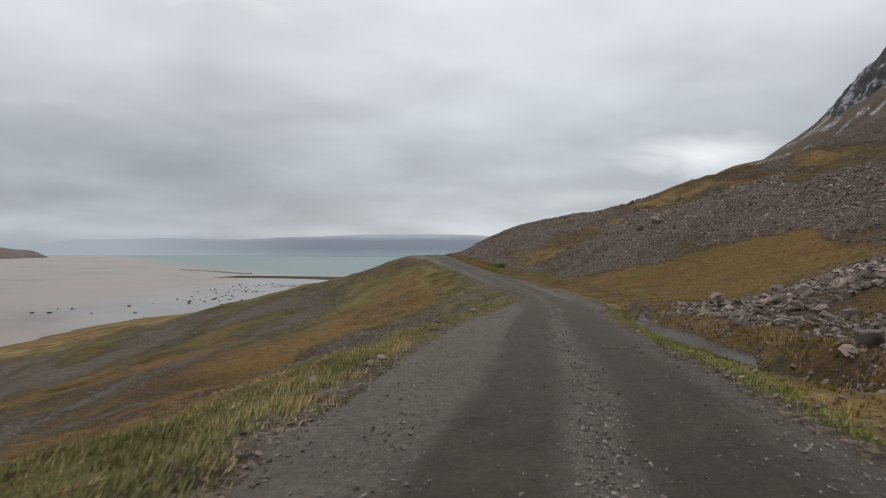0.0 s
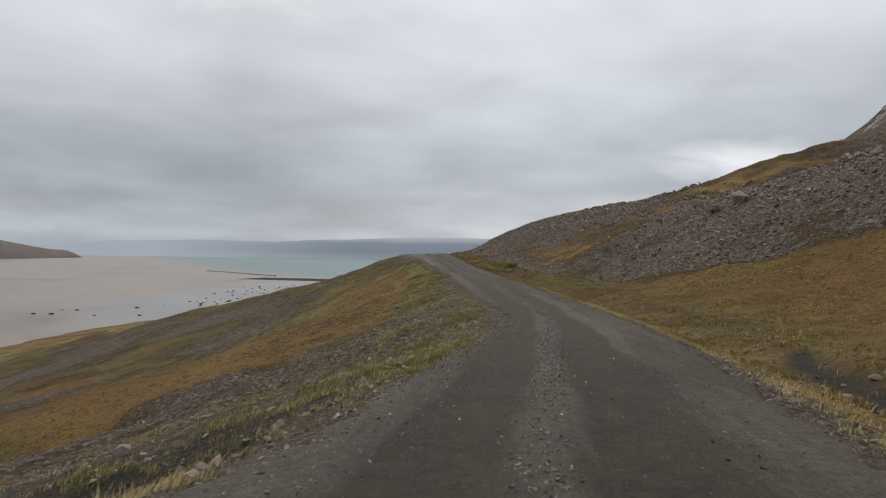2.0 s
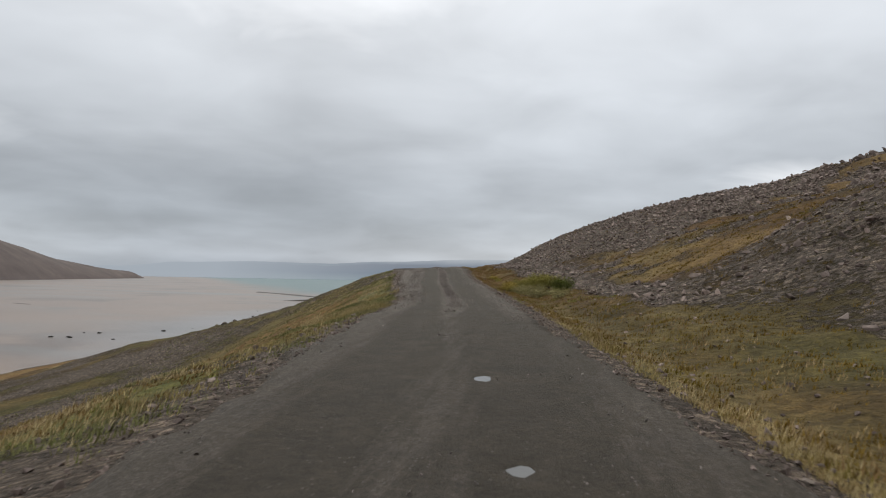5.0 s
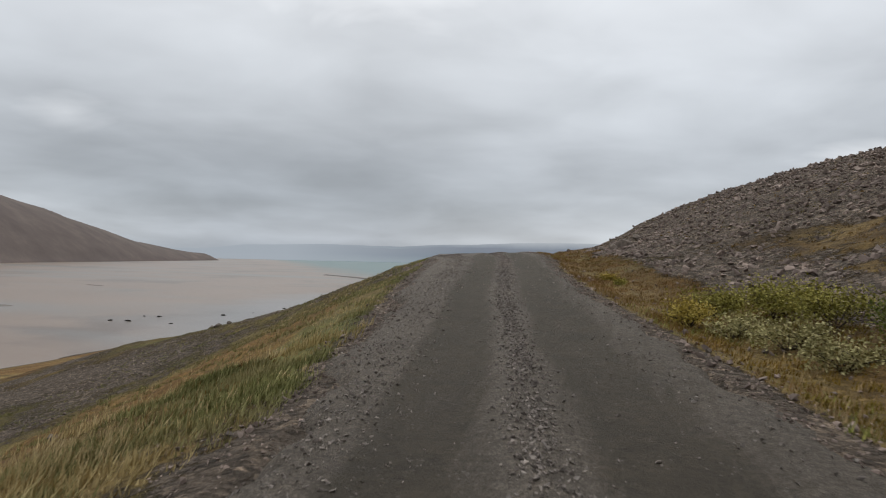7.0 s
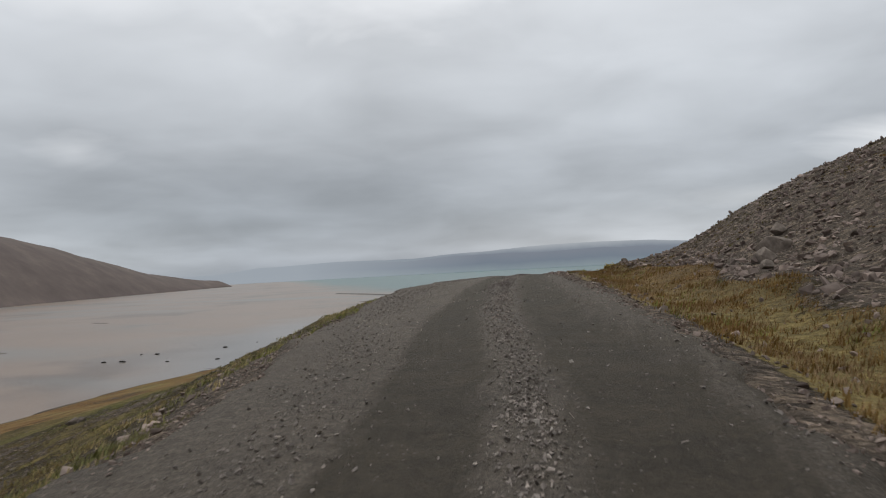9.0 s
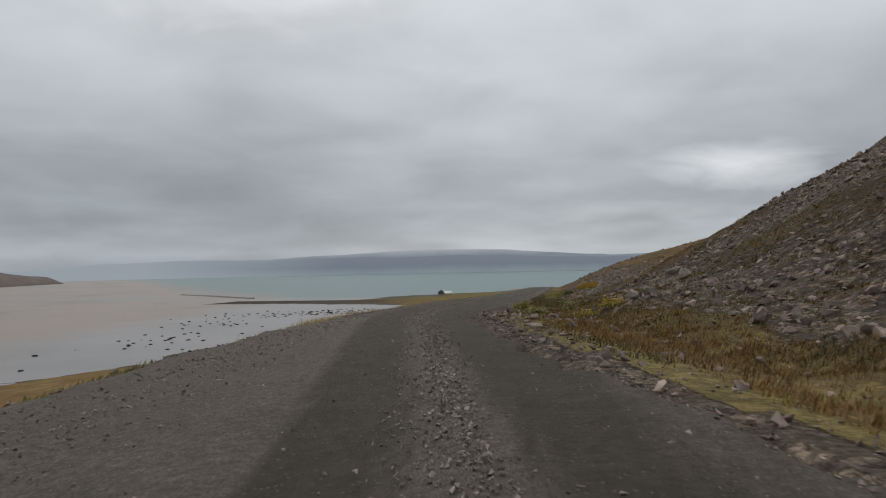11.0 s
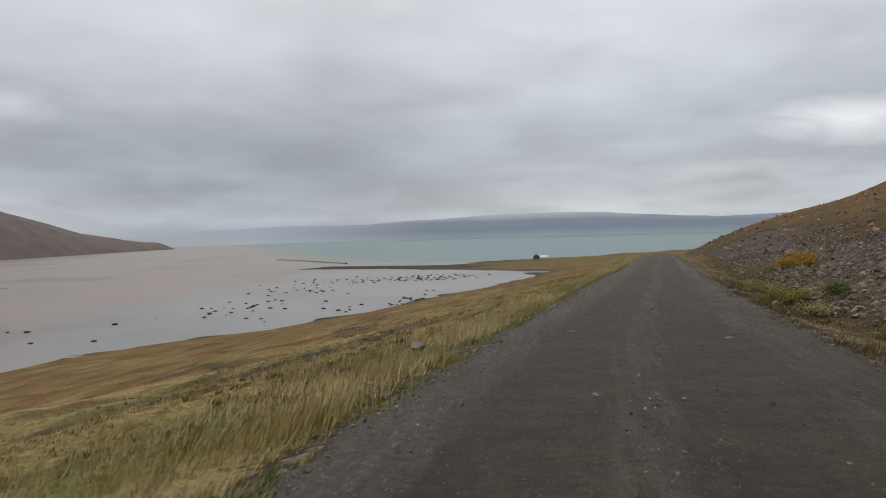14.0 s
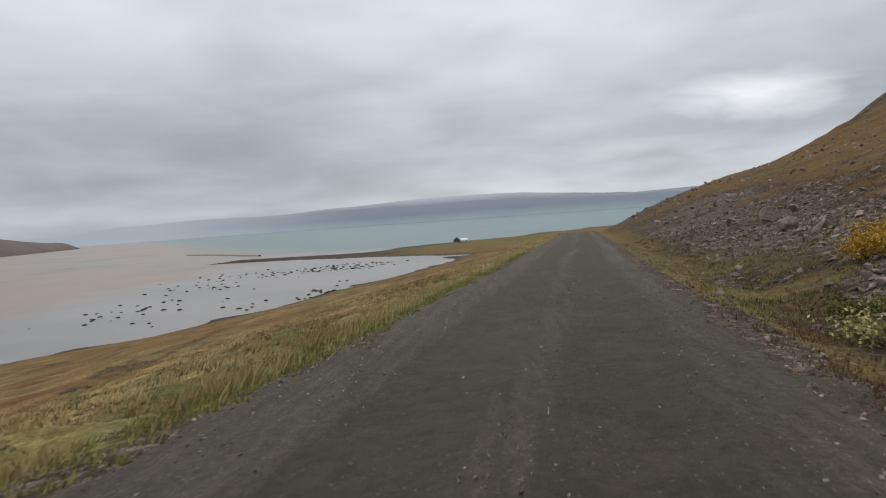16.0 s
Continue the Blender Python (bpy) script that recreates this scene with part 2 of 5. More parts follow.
def water_material():
    m, t, b = material("silty_fjord_water")
    p = place_of(t)
    sep = t.nodes.new("ShaderNodeSeparateXYZ")
    t.links.new(p, sep.inputs[0])
    x, y, _ = sep.outputs
    warp = noise_tex(t, p, 0.0016, 4.0, 0.55)
    w2 = noise_tex(t, p, 0.012, 3.0, 0.5)
    # silt plume: everything left of a line that runs out past the spit
    line = maths(t, "ADD", maths(t, "MULTIPLY", y, 0.56), maths(t, "ADD", x, 2.0))
    plume = maths(t, "SUBTRACT", 425.0, maths(t, "ADD", line, maths(t, "MULTIPLY", maths(t, "SUBTRACT", warp, 0.5), 260.0)))
    plume = maths(t, "DIVIDE", plume, 150.0, clamp=True)
    near = maths(t, "DIVIDE", maths(t, "SUBTRACT", 1120.0, maths(t, "ADD", y, maths(t, "MULTIPLY", x, 0.25))), 90.0, clamp=True)
    silt = ramp(t, w2, [(0.35, (0.195, 0.137, 0.10)), (0.65, (0.222, 0.16, 0.12))])
    banks = noise_tex(t, p, 0.0075, 4.0, 0.55, 0.3)
    silt = mix(t, 1.0, silt, ramp(t, banks, [(0.53, (1.0, 1.0, 1.0)), (0.62, (0.6, 0.62, 0.64))]), "MULTIPLY")
    stretch = t.nodes.new("ShaderNodeMapping")
    stretch.inputs["Rotation"].default_value = (0, 0, radians(38))
    stretch.inputs["Scale"].default_value = (0.0035, 0.011, 1.0)
    t.links.new(p, stretch.inputs[0])
    clear = noise_tex(t, stretch.outputs[0], 1.0, 4.0, 0.5, 0.4)
    silt = mix(t, ramp(t, clear, [(0.5, (0, 0, 0)), (0.66, (0.75, 0.75, 0.75))]), silt, (0.165, 0.172, 0.168))
    teal = ramp(t, w2, [(0.3, (0.055, 0.125, 0.13)), (0.7, (0.075, 0.15, 0.15))])
    shallow = ramp(t, w2, [(0.3, (0.165, 0.16, 0.161)), (0.7, (0.235, 0.223, 0.221))])
    base = mix(t, near, teal, shallow)
    south = maths(t, "MULTIPLY", maths(t, "MAXIMUM", maths(t, "SUBTRACT", 520.0, y), 0.0), 0.5)
    shore_line = maths(t, "SUBTRACT", maths(t, "SUBTRACT", south, 235.0), maths(t, "ADD", x, maths(t, "MULTIPLY", maths(t, "SUBTRACT", w2, 0.5), 90.0)))
    shore_line = maths(t, "DIVIDE", shore_line, 60.0, clamp=True)
    inner = maths(t, "MULTIPLY", near, shore_line)
    col = mix(t, maths(t, "MAXIMUM", maths(t, "MULTIPLY", plume, maths(t, "SUBTRACT", 1.0, near)), inner), base, silt)
    t.links.new(col, b.inputs["Base Color"])
    b.inputs["Roughness"].default_value = 0.3
    b.inputs["Specular IOR Level"].default_value = 0.3
    b.inputs["IOR"].default_value = 1.33
    rip = noise_tex(t, p, 1.2, 4.0, 0.6)
    bump(t, b, rip, 0.35, 0.25)
    return m


def plain_rough(name, stops, scale, rough=0.9, strength=0.5, dist=0.03, island=False, spec=0.2, vary=True):
    m, t, b = material(name)
    p = place_of(t)
    n = noise_tex(t, p, scale, 6.0, 0.65)
    col = ramp(t, n, stops)
    g = t.nodes.new("ShaderNodeNewGeometry") if island else t.nodes.new("ShaderNodeObjectInfo")
    v = ramp(t, g.outputs["Random Per Island" if island else "Random"], [(0.0, (0.58, 0.57, 0.56)), (0.65, (0.93, 0.92, 0.91)), (0.93, (1.12, 1.1, 1.08)), (1.0, (1.5, 1.47, 1.43))])
    if vary:
        col = mix(t, 1.0, col, v, "MULTIPLY")
    if island:
        broad = noise_tex(t, p, 0.16, 5.0, 0.6)
        col = mix(t, 1.0, col, ramp(t, broad, [(0.32, (0.68, 0.66, 0.67)), (0.5, (1.0, 1.0, 1.0)), (0.68, (1.25, 1.24, 1.22))]), "MULTIPLY")
    t.links.new(col, b.inputs["Base Color"])
    b.inputs["Roughness"].default_value = rough
    b.inputs["Specular IOR Level"].default_value = spec
    bump(t, b, n, strength, dist)
    return m


ROCK = [(0.25, (0.124, 0.095, 0.081)), (0.5, (0.248, 0.195, 0.168)), (0.75, (0.41, 0.335, 0.29))]
def mountain_material():
    """Brown flank, pale streaks of scree running down it, dark crag with patches of old snow above."""
    m, t, b = material("crag_and_scree")
    p = place_of(t)
    n_big = noise_tex(t, p, 0.035, 5.0, 0.6)
    n_mid = noise_tex(t, p, 0.14, 6.0, 0.68)
    n_fine = noise_tex(t, p, 0.6, 6.0, 0.7)
    flank = mix(t, ramp(t, n_big, [(0.42, (0, 0, 0)), (0.6, (1, 1, 1))]), (0.15, 0.11, 0.075), (0.14, 0.12, 0.098))
    flank = mix(t, 1.0, flank, ramp(t, n_mid, [(0.3, (0.6, 0.6, 0.6)), (0.7, (1.4, 1.38, 1.35))]), "MULTIPLY")
    pale = ramp(t, n_fine, [(0.3, (0.20, 0.175, 0.155)), (0.7, (0.50, 0.47, 0.45))])
    streak = maths(t, "ADD", attr_of(t, "streak"), maths(t, "MULTIPLY", maths(t, "SUBTRACT", n_fine, 0.5), 0.9))
    col = mix(t, ramp(t, streak, [(0.42, (0, 0, 0)), (0.62, (1, 1, 1))]), flank, pale)
    # rock greys raised and blued, so the colour carries some distance haze
    rock = ramp(t, n_fine, [(0.3, (0.05, 0.053, 0.06)), (0.55, (0.098, 0.101, 0.108)), (0.75, (0.17, 0.17, 0.175))])
    crag = maths(t, "ADD", attr_of(t, "crag"), maths(t, "MULTIPLY", maths(t, "SUBTRACT", n_mid, 0.5), 0.6))
    col = mix(t, ramp(t, crag, [(0.45, (0, 0, 0)), (0.55, (1, 1, 1))]), col, rock)
    snow = maths(t, "ADD", attr_of(t, "snow"), maths(t, "MULTIPLY", maths(t, "SUBTRACT", n_mid, 0.5), 1.1))
    col = mix(t, ramp(t, snow, [(0.48, (0, 0, 0)), (0.66, (1, 1, 1))]), col, (0.46, 0.47, 0.50))
    t.links.new(col, b.inputs["Base Color"])
    b.inputs["Roughness"].default_value = 0.95
    b.inputs["Specular IOR Level"].default_value = 0.1
    bump(t, b, maths(t, "ADD", n_fine, maths(t, "MULTIPLY", n_mid, 3.0)), 1.0, 2.5)
    return m


MAT_GROUND = ground_material()
MAT_MOUNTAIN = mountain_material()
MAT_ROAD = road_material()
MAT_WATER = water_material()
MAT_ROCK = plain_rough("weathered_basalt", [(0.25, (0.11, 0.092, 0.078)), (0.5, (0.215, 0.178, 0.149)), (0.75, (0.345, 0.29, 0.246))], 5.0)
MAT_SCREE = plain_rough("scree_stone", ROCK, 3.0, island=True)
MAT_GRAVEL = plain_rough("loose_gravel", [(0.3, (0.17, 0.146, 0.13)), (0.55, (0.27, 0.236, 0.212)), (0.75, (0.46, 0.415, 0.375))], 14.0, island=True)
MAT_PALE = plain_rough("pale_stone", [(0.3, (0.25, 0.225, 0.20)), (0.7, (0.44, 0.40, 0.36))], 20.0, island=True)
MAT_WEED = plain_rough("weed_covered_rock", [(0.3, (0.016, 0.015, 0.013)), (0.7, (0.05, 0.044, 0.036))], 1.5, island=False, dist=0.1)


def leaf_material(name, dark, light, rough=0.8, other=None):
    m, t, b = material(name)
    g = t.nodes.new("ShaderNodeNewGeometry")
    col = ramp(t, g.outputs["Random Per Island"], [(0.0, dark), (1.0, light)])
    if other:
        patch = noise_tex(t, g.outputs["Position"], 0.3, 4.0, 0.6)
        col = mix(t, ramp(t, patch, [(0.44, (0, 0, 0)), (0.6, (1, 1, 1))]), col, other)
    n = noise_tex(t, g.outputs["Position"], 0.6, 3.0)
    col = mix(t, 1.0, col, ramp(t, n, [(0.3, (0.75, 0.75, 0.75)), (0.7, (1.25, 1.25, 1.25))]), "MULTIPLY")
    t.links.new(col, b.inputs["Base Color"])
    b.inputs["Roughness"].default_value = rough
    b.inputs["Specular IOR Level"].default_value = 0.1
    return m


MAT_STRAW = leaf_material("dry_grass", (0.34, 0.255, 0.125), (0.67, 0.53, 0.29), other=(0.30, 0.235, 0.098))
MAT_GREEN = leaf_material("green_grass", (0.12, 0.14, 0.035), (0.33, 0.31, 0.09))
MAT_GOLD = leaf_material("golden_brown_grass", (0.20, 0.138, 0.064), (0.44, 0.32, 0.165), other=(0.20, 0.122, 0.05))
MAT_TAWNY = leaf_material("tawny_grass", (0.20, 0.13, 0.064), (0.42, 0.29, 0.165), other=(0.20, 0.112, 0.048))
MAT_RUST = leaf_material("rust_heath", (0.12, 0.07, 0.022), (0.25, 0.155, 0.052))
MAT_MOSS = leaf_material("olive_moss", (0.07, 0.058, 0.024), (0.20, 0.165, 0.068), other=(0.10, 0.062, 0.026))
MAT_LUSH = leaf_material("lush_grass", (0.11, 0.118, 0.04), (0.30, 0.285, 0.115), other=(0.22, 0.19, 0.09))
MAT_BOG = leaf_material("bog_heath", (0.145, 0.09, 0.016), (0.25, 0.158, 0.032), other=(0.15, 0.115, 0.022))


def backdrop_material(name, low, high, z0, z1):
    m, t, b = material(name)
    t.nodes.remove(b)
    sep = t.nodes.new("ShaderNodeSeparateXYZ")
    p = place_of(t)
    t.links.new(p, sep.inputs[0])
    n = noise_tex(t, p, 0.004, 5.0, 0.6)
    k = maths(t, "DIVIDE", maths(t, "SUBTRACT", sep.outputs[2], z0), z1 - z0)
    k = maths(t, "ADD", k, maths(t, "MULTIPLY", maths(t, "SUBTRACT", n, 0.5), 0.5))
    # distance haze put into the ramp: foot paled to sea grey, top to high
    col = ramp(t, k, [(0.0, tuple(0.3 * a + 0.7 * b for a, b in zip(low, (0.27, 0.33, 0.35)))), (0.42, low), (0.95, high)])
    # painted mist: the colour fades to pale grey towards the fjord's far end
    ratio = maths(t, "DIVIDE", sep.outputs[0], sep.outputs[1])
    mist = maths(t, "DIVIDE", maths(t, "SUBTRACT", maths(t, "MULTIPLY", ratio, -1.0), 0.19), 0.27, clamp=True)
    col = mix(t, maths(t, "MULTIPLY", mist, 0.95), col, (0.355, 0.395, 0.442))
    # emission instead of shading: the hills glow by themselves, unlit by the scene
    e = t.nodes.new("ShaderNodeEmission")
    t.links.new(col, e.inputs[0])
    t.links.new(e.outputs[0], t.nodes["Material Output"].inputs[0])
    return m


# ---------------- the lie of the land ----------------


def smooth_line(ys, vs, sigma):
    g = np.arange(-420.0, 1800.0, 1.0)
    v = np.interp(g, ys, vs)
    k = np.exp(-0.5 * (np.arange(-40, 41) / sigma) ** 2)
    k /= k.sum()
    padded = np.concatenate([np.full(40, v[0]), v, np.full(40, v[-1])])
    line = np.convolve(padded, k, "valid")
    return lambda y: np.interp(y, g, line)


road_x = smooth_line([-120, -5, 5, 14, 29, 40, 48, 58, 64, 73, 80, 106, 117, 124, 135, 150, 167, 178, 191, 200, 215, 240, 350, 450, 700, 1800],
                     [-12, 4.4, 5.9, 7.0, 8.9, 10.6, 11.6, 12.1, 11.9, 10.8, 10.0, 6.8, 4.4, 3.2, 1.6, -.4, -2.4, -1.2, -.2, .7, 2.4, 5.2, 17.5, 35, 120, 600], 3.0)
base_z = smooth_line([-120, -4, 11, 27, 42, 50, 57, 67, 77, 94, 103, 109, 116, 123, 131, 145, 156, 165, 175, 188, 200, 207, 240, 340, 352, 400, 600, 1000, 1800],
                     [2.1, -1.6, -2.12, -2.75, -3.35, -3.65, -3.8, -3.75, -3.6, -3.28, -3.17, -2.95, -2.5, -2.12, -1.68, -1.38, -1.42, -1.6, -1.82, -2.13, -2.5, -2.75, -3.6, -6.1, -6.8, -12, -25, -33, -35], 4.0)
rise_z = smooth_line([-120, 144, 161, 166, 215, 1800], [0, 0, 0.27, 0.27, 0, 0], 3.0)


def road_z(y):
    return base_z(y) + rise_z(y)


YK = [-60, 0, 25, 50, 75, 100, 125, 145, 165, 185, 210, 240, 280, 340, 450]
P = dict(
    T=[8.0, 8.0, 9.2, 12.6, 9.1, 7.2, 9.1, 6.8, 6.6, 7.2, 7.0, 7.2, 6.2, 5.2, 5.2],
    S=[0.4, 0.4, 0.38, 0.36, 0.53, 0.52, 0.38, 0.47, 0.67, 0.62, 0.38, 0.3, 0.3, 0.5, 0.43],
    B=[20.0, 20.0, 20.0, 18.1, 18.6, 17.0, 12.0, 12.5, 10.8, 16.6, 24.5, 24.4, 21.7, 12.5, 19.9],
    S2=[0.35, 0.35, 0.3, 0.28, 0.25, 0.23, 0.16, 0.215, 0.06, 0.02, 0.19, 0.18, 0.22, 0.21, 0.51],
    M=[70.0, 70.0, 69.6, 68.2, 73.3, 78.8, 82.9, 66.6, 55.4, 81.6, 73.2, 65.9, 74.0, 102.6, 146.9],
)
SM = 0.65
LK = [-60, 0, 30, 60, 90, 110, 130, 150, 165, 180, 215, 260, 400]
L1 = [0.22, 0.25, 0.33, 0.30, 0.35, 0.43, 0.47, 0.41, 0.32, 0.27, 0.24, 0.23, 0.2]
SHORE_Y = [-400, 200, 260, 300, 360, 400, 430, 468, 526, 600, 679, 790, 845, 865, 900, 960, 1000, 1012, 1024, 1080, 1110, 1160, 1200, 1400, 1800]
SHORE_X = [-190, -182, -177, -177, -181, -174, -158, -132, -110, -93, -69, -42, -38, -25, -80, -190, -290, -296, -160, -128, -112, -95, -20, 150, 500]


def softplus(v, w):
    return np.where(v > 8 * w, v, w * np.log1p(np.exp(np.clip(v / w, -30, 30))))



def value_noise(x, y, cell, seed):
    """Smooth noise between 0 and 1 with the given cell size in metres."""
    x, y = np.asarray(x) / cell, np.asarray(y) / cell
    i, j = np.floor(x).astype(np.int64), np.floor(y).astype(np.int64)
    fx, fy = x - i, y - j
    fx, fy = fx * fx * (3 - 2 * fx), fy * fy * (3 - 2 * fy)

    def h(a, b):
        n = (a * 374761393 + b * 668265263 + seed * 974634777) & 0x7FFFFFFF
        n = ((n ^ (n >> 13)) * 1274126177) & 0x7FFFFFFF
        return ((n ^ (n >> 16)) & 0xFFFFF) / 1048575.0

    return (h(i, j) * (1 - fx) + h(i + 1, j) * fx) * (1 - fy) + (h(i, j + 1) * (1 - fx) + h(i + 1, j + 1) * fx) * fy


def fbm(x, y, cell, seed, octaves=4):
    out, a, total = 0.0, 1.0, 0.0
    for k in range(octaves):
        out = out + a * value_noise(x, y, cell / 2 ** k, seed + k)
        total += a
        a *= 0.5
    return out / total


def step(v, a, b):
    k = np.clip((v - a) / (b - a), 0, 1)
    return k * k * (3 - 2 * k)


EDGE_Y = [-10, 1, 5, 10, 20, 28, 34, 48, 55, 61, 72, 85, 97, 101, 106, 113, 120, 128, 131, 135, 141, 147, 154, 160, 165, 171, 181, 192, 205, 213, 260]
EDGE_L = [2.5, 2.6, 3.1, 3.3, 3.3, 2.95, 2.7, 2.45, 2.15, 2.5, 2.75, 2.8, 2.4, 2.25, 2.5, 2.45, 2.6, 2.65, 2.95, 3.7, 4.2, 4.9, 5.2, 4.0, 2.8, 2.45, 2.45, 2.65, 2.95, 3.2, 3.0]
EDGE_R = [2.8, 2.75, 2.6, 2.35, 2.3, 2.4, 3.1, 3.15, 2.9, 2.7, 2.65, 2.65, 2.6, 2.6, 2.6, 2.7, 2.65, 2.75, 3.0, 2.8, 2.6, 2.4, 2.1, 1.75, 1.7, 2.2, 2.85, 3.0, 2.85, 2.8, 2.5]


def half_left(y):
    """The road's half width towards the sea, wider where a pull-out lies on the bend."""
    return np.interp(y, EDGE_Y, EDGE_L)


def half_right(y):
    """The road's half width towards the hill."""
    return np.interp(y, EDGE_Y, EDGE_R)


STREAM_Y = [4, 8, 12, 18, 28, 32, 36, 44, 48]
STREAM_U = [5.6, 4.9, 4.15, 3.9, 4.0, 4.5, 5.0, 5.3, 6.2]


def stream_gap(u, y):
    """How far a point lies from the brook beside the road, in metres."""
    along = np.abs(u - np.interp(y, STREAM_Y, STREAM_U) - 0.1 * np.sin(y * 0.7))
    return np.where((y < 46) & (y > 6), along, 99)


def runnel_gap(u, y):
    """Distance from the stony runnel that drains the slope below the road."""
    return np.where((y > 2) & (y < 52), np.abs(u - np.interp(y, [2, 12, 19, 25, 32, 52], [-8.5, -12.8, -16.8, -18.4, -19.9, -26.0]) - 0.4 * np.sin(y * 0.5)), 99.0)


def banking(u, y):
    """The road leans towards the sea round the bend."""
    return np.interp(y, [126, 138, 150, 160, 168], [0, 0.055, 0.055, 0.02, 0]) * np.clip(u, -7, 5)


def ground(x, y, fine=True):
    """Height of the land at a place."""
    c, z0 = road_x(y), road_z(y)
    u = x - c
    T, S, B, S2, M = (np.interp(y, YK, P[n]) for n in ("T", "S", "B", "S2", "M"))
    r = S * softplus(u - T, 1.2) - (S - S2) * softplus(u - T - B, 4.0) + (SM - S2) * softplus(u - M, 12.0)
    r = r - np.interp(y, [38, 46], [0.1, 0.3]) * np.exp(-((u - 4.3) / 1.1) ** 2)
    near = np.exp(-np.maximum(0, stream_gap(u, y) - np.interp(y, [0, 24, 32, 40], [0.65, 0.65, 0.5, 0.4])) ** 2 / 0.14) * (u > 2.0)
    r = r - np.interp(y, [30, 36, 46], [0.6, 0.35, 0.1]) * near
    # seaward side: a bank below the road, then an even slope to the shore
    shore = np.interp(y, SHORE_Y, SHORE_X)
    width = np.maximum(25.0, c - shore - half_left(y))
    bank = np.interp(y, LK, L1)
    v = -u - half_left(y) - 0.1
    fall = z0 - SEA
    l1 = bank * softplus(v, 0.5)
    first = bank * 14.0
    k = np.clip((v - 14) / np.maximum(1.0, width - 14), 0, 6)
    inner = np.clip(1 - k, 0, 1)
    hang = np.interp(y, [130, 200], [0, 1])
    slope = (1 - hang) * (1 - inner ** 1.9) + hang * (0.7 * (1 - inner ** 1.45) + 0.3 * np.clip(k, 0, 1))
    rest = first + (fall - first) * np.where(k < 1, slope, 1 + (k - 1) * 0.06)
    w = step(v, 9, 19)
    l = -(l1 * (1 - w) + rest * w)
    hollow = 1.5 * np.exp(-((y - 33) / 5.0) ** 2 - ((v - 6.0) / 3.5) ** 2) + 0.8 * np.exp(-((y - 12) / 6.0) ** 2 - ((v - 7.0) / 3.0) ** 2)
    gully = 1.5 * np.exp(-((y - 59.5 - 0.12 * (v - 8)) / 3.4) ** 2) * step(v, 2.5, 8.0) * (1 - step(v, 22, 40))
    berm = 0.26 * np.exp(-((v - 0.6) / 0.38) ** 2) * (1 - step(y, 26, 36)) * np.clip(2.2 * fbm(x, y, 1.6, 15, 2) - 0.4, 0.2, 1.3)
    l = l + berm - hollow - gully - 0.6 * np.exp(-(runnel_gap(u, y) / 0.95) ** 2)
    h = z0 + banking(u, y) + np.where(u > 0, r, l)
    if fine:
        off = step(np.where(u > 0, u - half_right(y), -u - half_left(y)), 0.1, 4.0)
        far = step(np.abs(u), 12, 60)
        land = step(h, SEA + 0.5, SEA + 6)
        off = off * (1 - 0.75 * step(u, 4, 6) * step(y, 38, 45) * (1 - step(y, 70, 84)) * (1 - step(u, 18, 26)))
        h = h + off * land * ((fbm(x, y, 9.0, 3) - 0.5) * (0.5 + 1.6 * far) + (fbm(x, y, 1.7, 11, 3) - 0.5) * 0.35)
        heath = step(np.where(u > 0, u - 3.0, -u - half_left(y) - 0.8), 0.0, 2.0) * (1 - far) * land
        lumps = np.abs(fbm(x * 0.8 + y * 0.25, y * 0.7 - x * 0.2, 1.5, 13, 2) - 0.5)
        h = h + heath * (0.12 - lumps * 0.75) * np.where(u > 0, np.interp(y, [36, 44, 72, 84], [0.6, 0.12, 0.12, 0.6]), np.interp(y, [140, 175], [1.0, 1.7]))
        h = h + far * land * (fbm(x, y, 60.0, 21) - 0.5) * 3.0
        h = h + 3.0 * np.exp(-((x - 205) / 42.0) ** 2 - ((y - 335) / 50.0) ** 2) - 28.0 * np.exp(-((x - 255) / 55.0) ** 2 - ((y - 465) / 70.0) ** 2)
        h = h - 5.0 * np.exp(-((x - 125) / 26.0) ** 2 - ((y - 262) / 38.0) ** 2) - 2.0 * np.exp(-((x - 72) / 15.0) ** 2 - ((y - 168) / 18.0) ** 2)
        h = h - 0.5 * np.exp(-((y - 146) / 9.0) ** 2) * step(u, 4.5, 9) * (1 - step(u, 60, 90))
        h = h - 3.2 * np.exp(-((x - 122) / 24.0) ** 2 - ((y - 450) / 45.0) ** 2) - (0.15 + 0.4 * (1 - step(u, 16, 28))) * np.exp(-((y - 160) / 16.0) ** 2) * step(u, 4.5, 9) * (1 - step(u, 60, 90))
        h = h - 10.0 * np.exp(-((x - 150) / 42.0) ** 2 - ((y - 290) / 65.0) ** 2) - 8.5 * np.exp(-((x - 97) / 20.0) ** 2 - ((y - 172) / 36.0) ** 2) + 0.6 * np.exp(-((x - 58) / 10.0) ** 2 - ((y - 145) / 14.0) ** 2)
        h = h + step(u, 90, 160) * (fbm(x, y, 45.0, 31) - 0.5) * 7.0
        h = h + (fbm(x, y, 30.0, 41) - 0.6) * 0.3 * step(-u, 60, 140) * (1 - land)
        # rough broken ground high on the hillside
        h = h + step(u, 22, 40) * (1 - step(u, 110, 160)) * ((fbm(x, y, 4.5, 53, 3) - 0.5) * 1.3 + (fbm(x, y, 14.0, 55, 2) - 0.5) * 1.0)
    # the low spit that half closes the bay
    k = np.clip((x + 300) / 230.0, 0, 1)
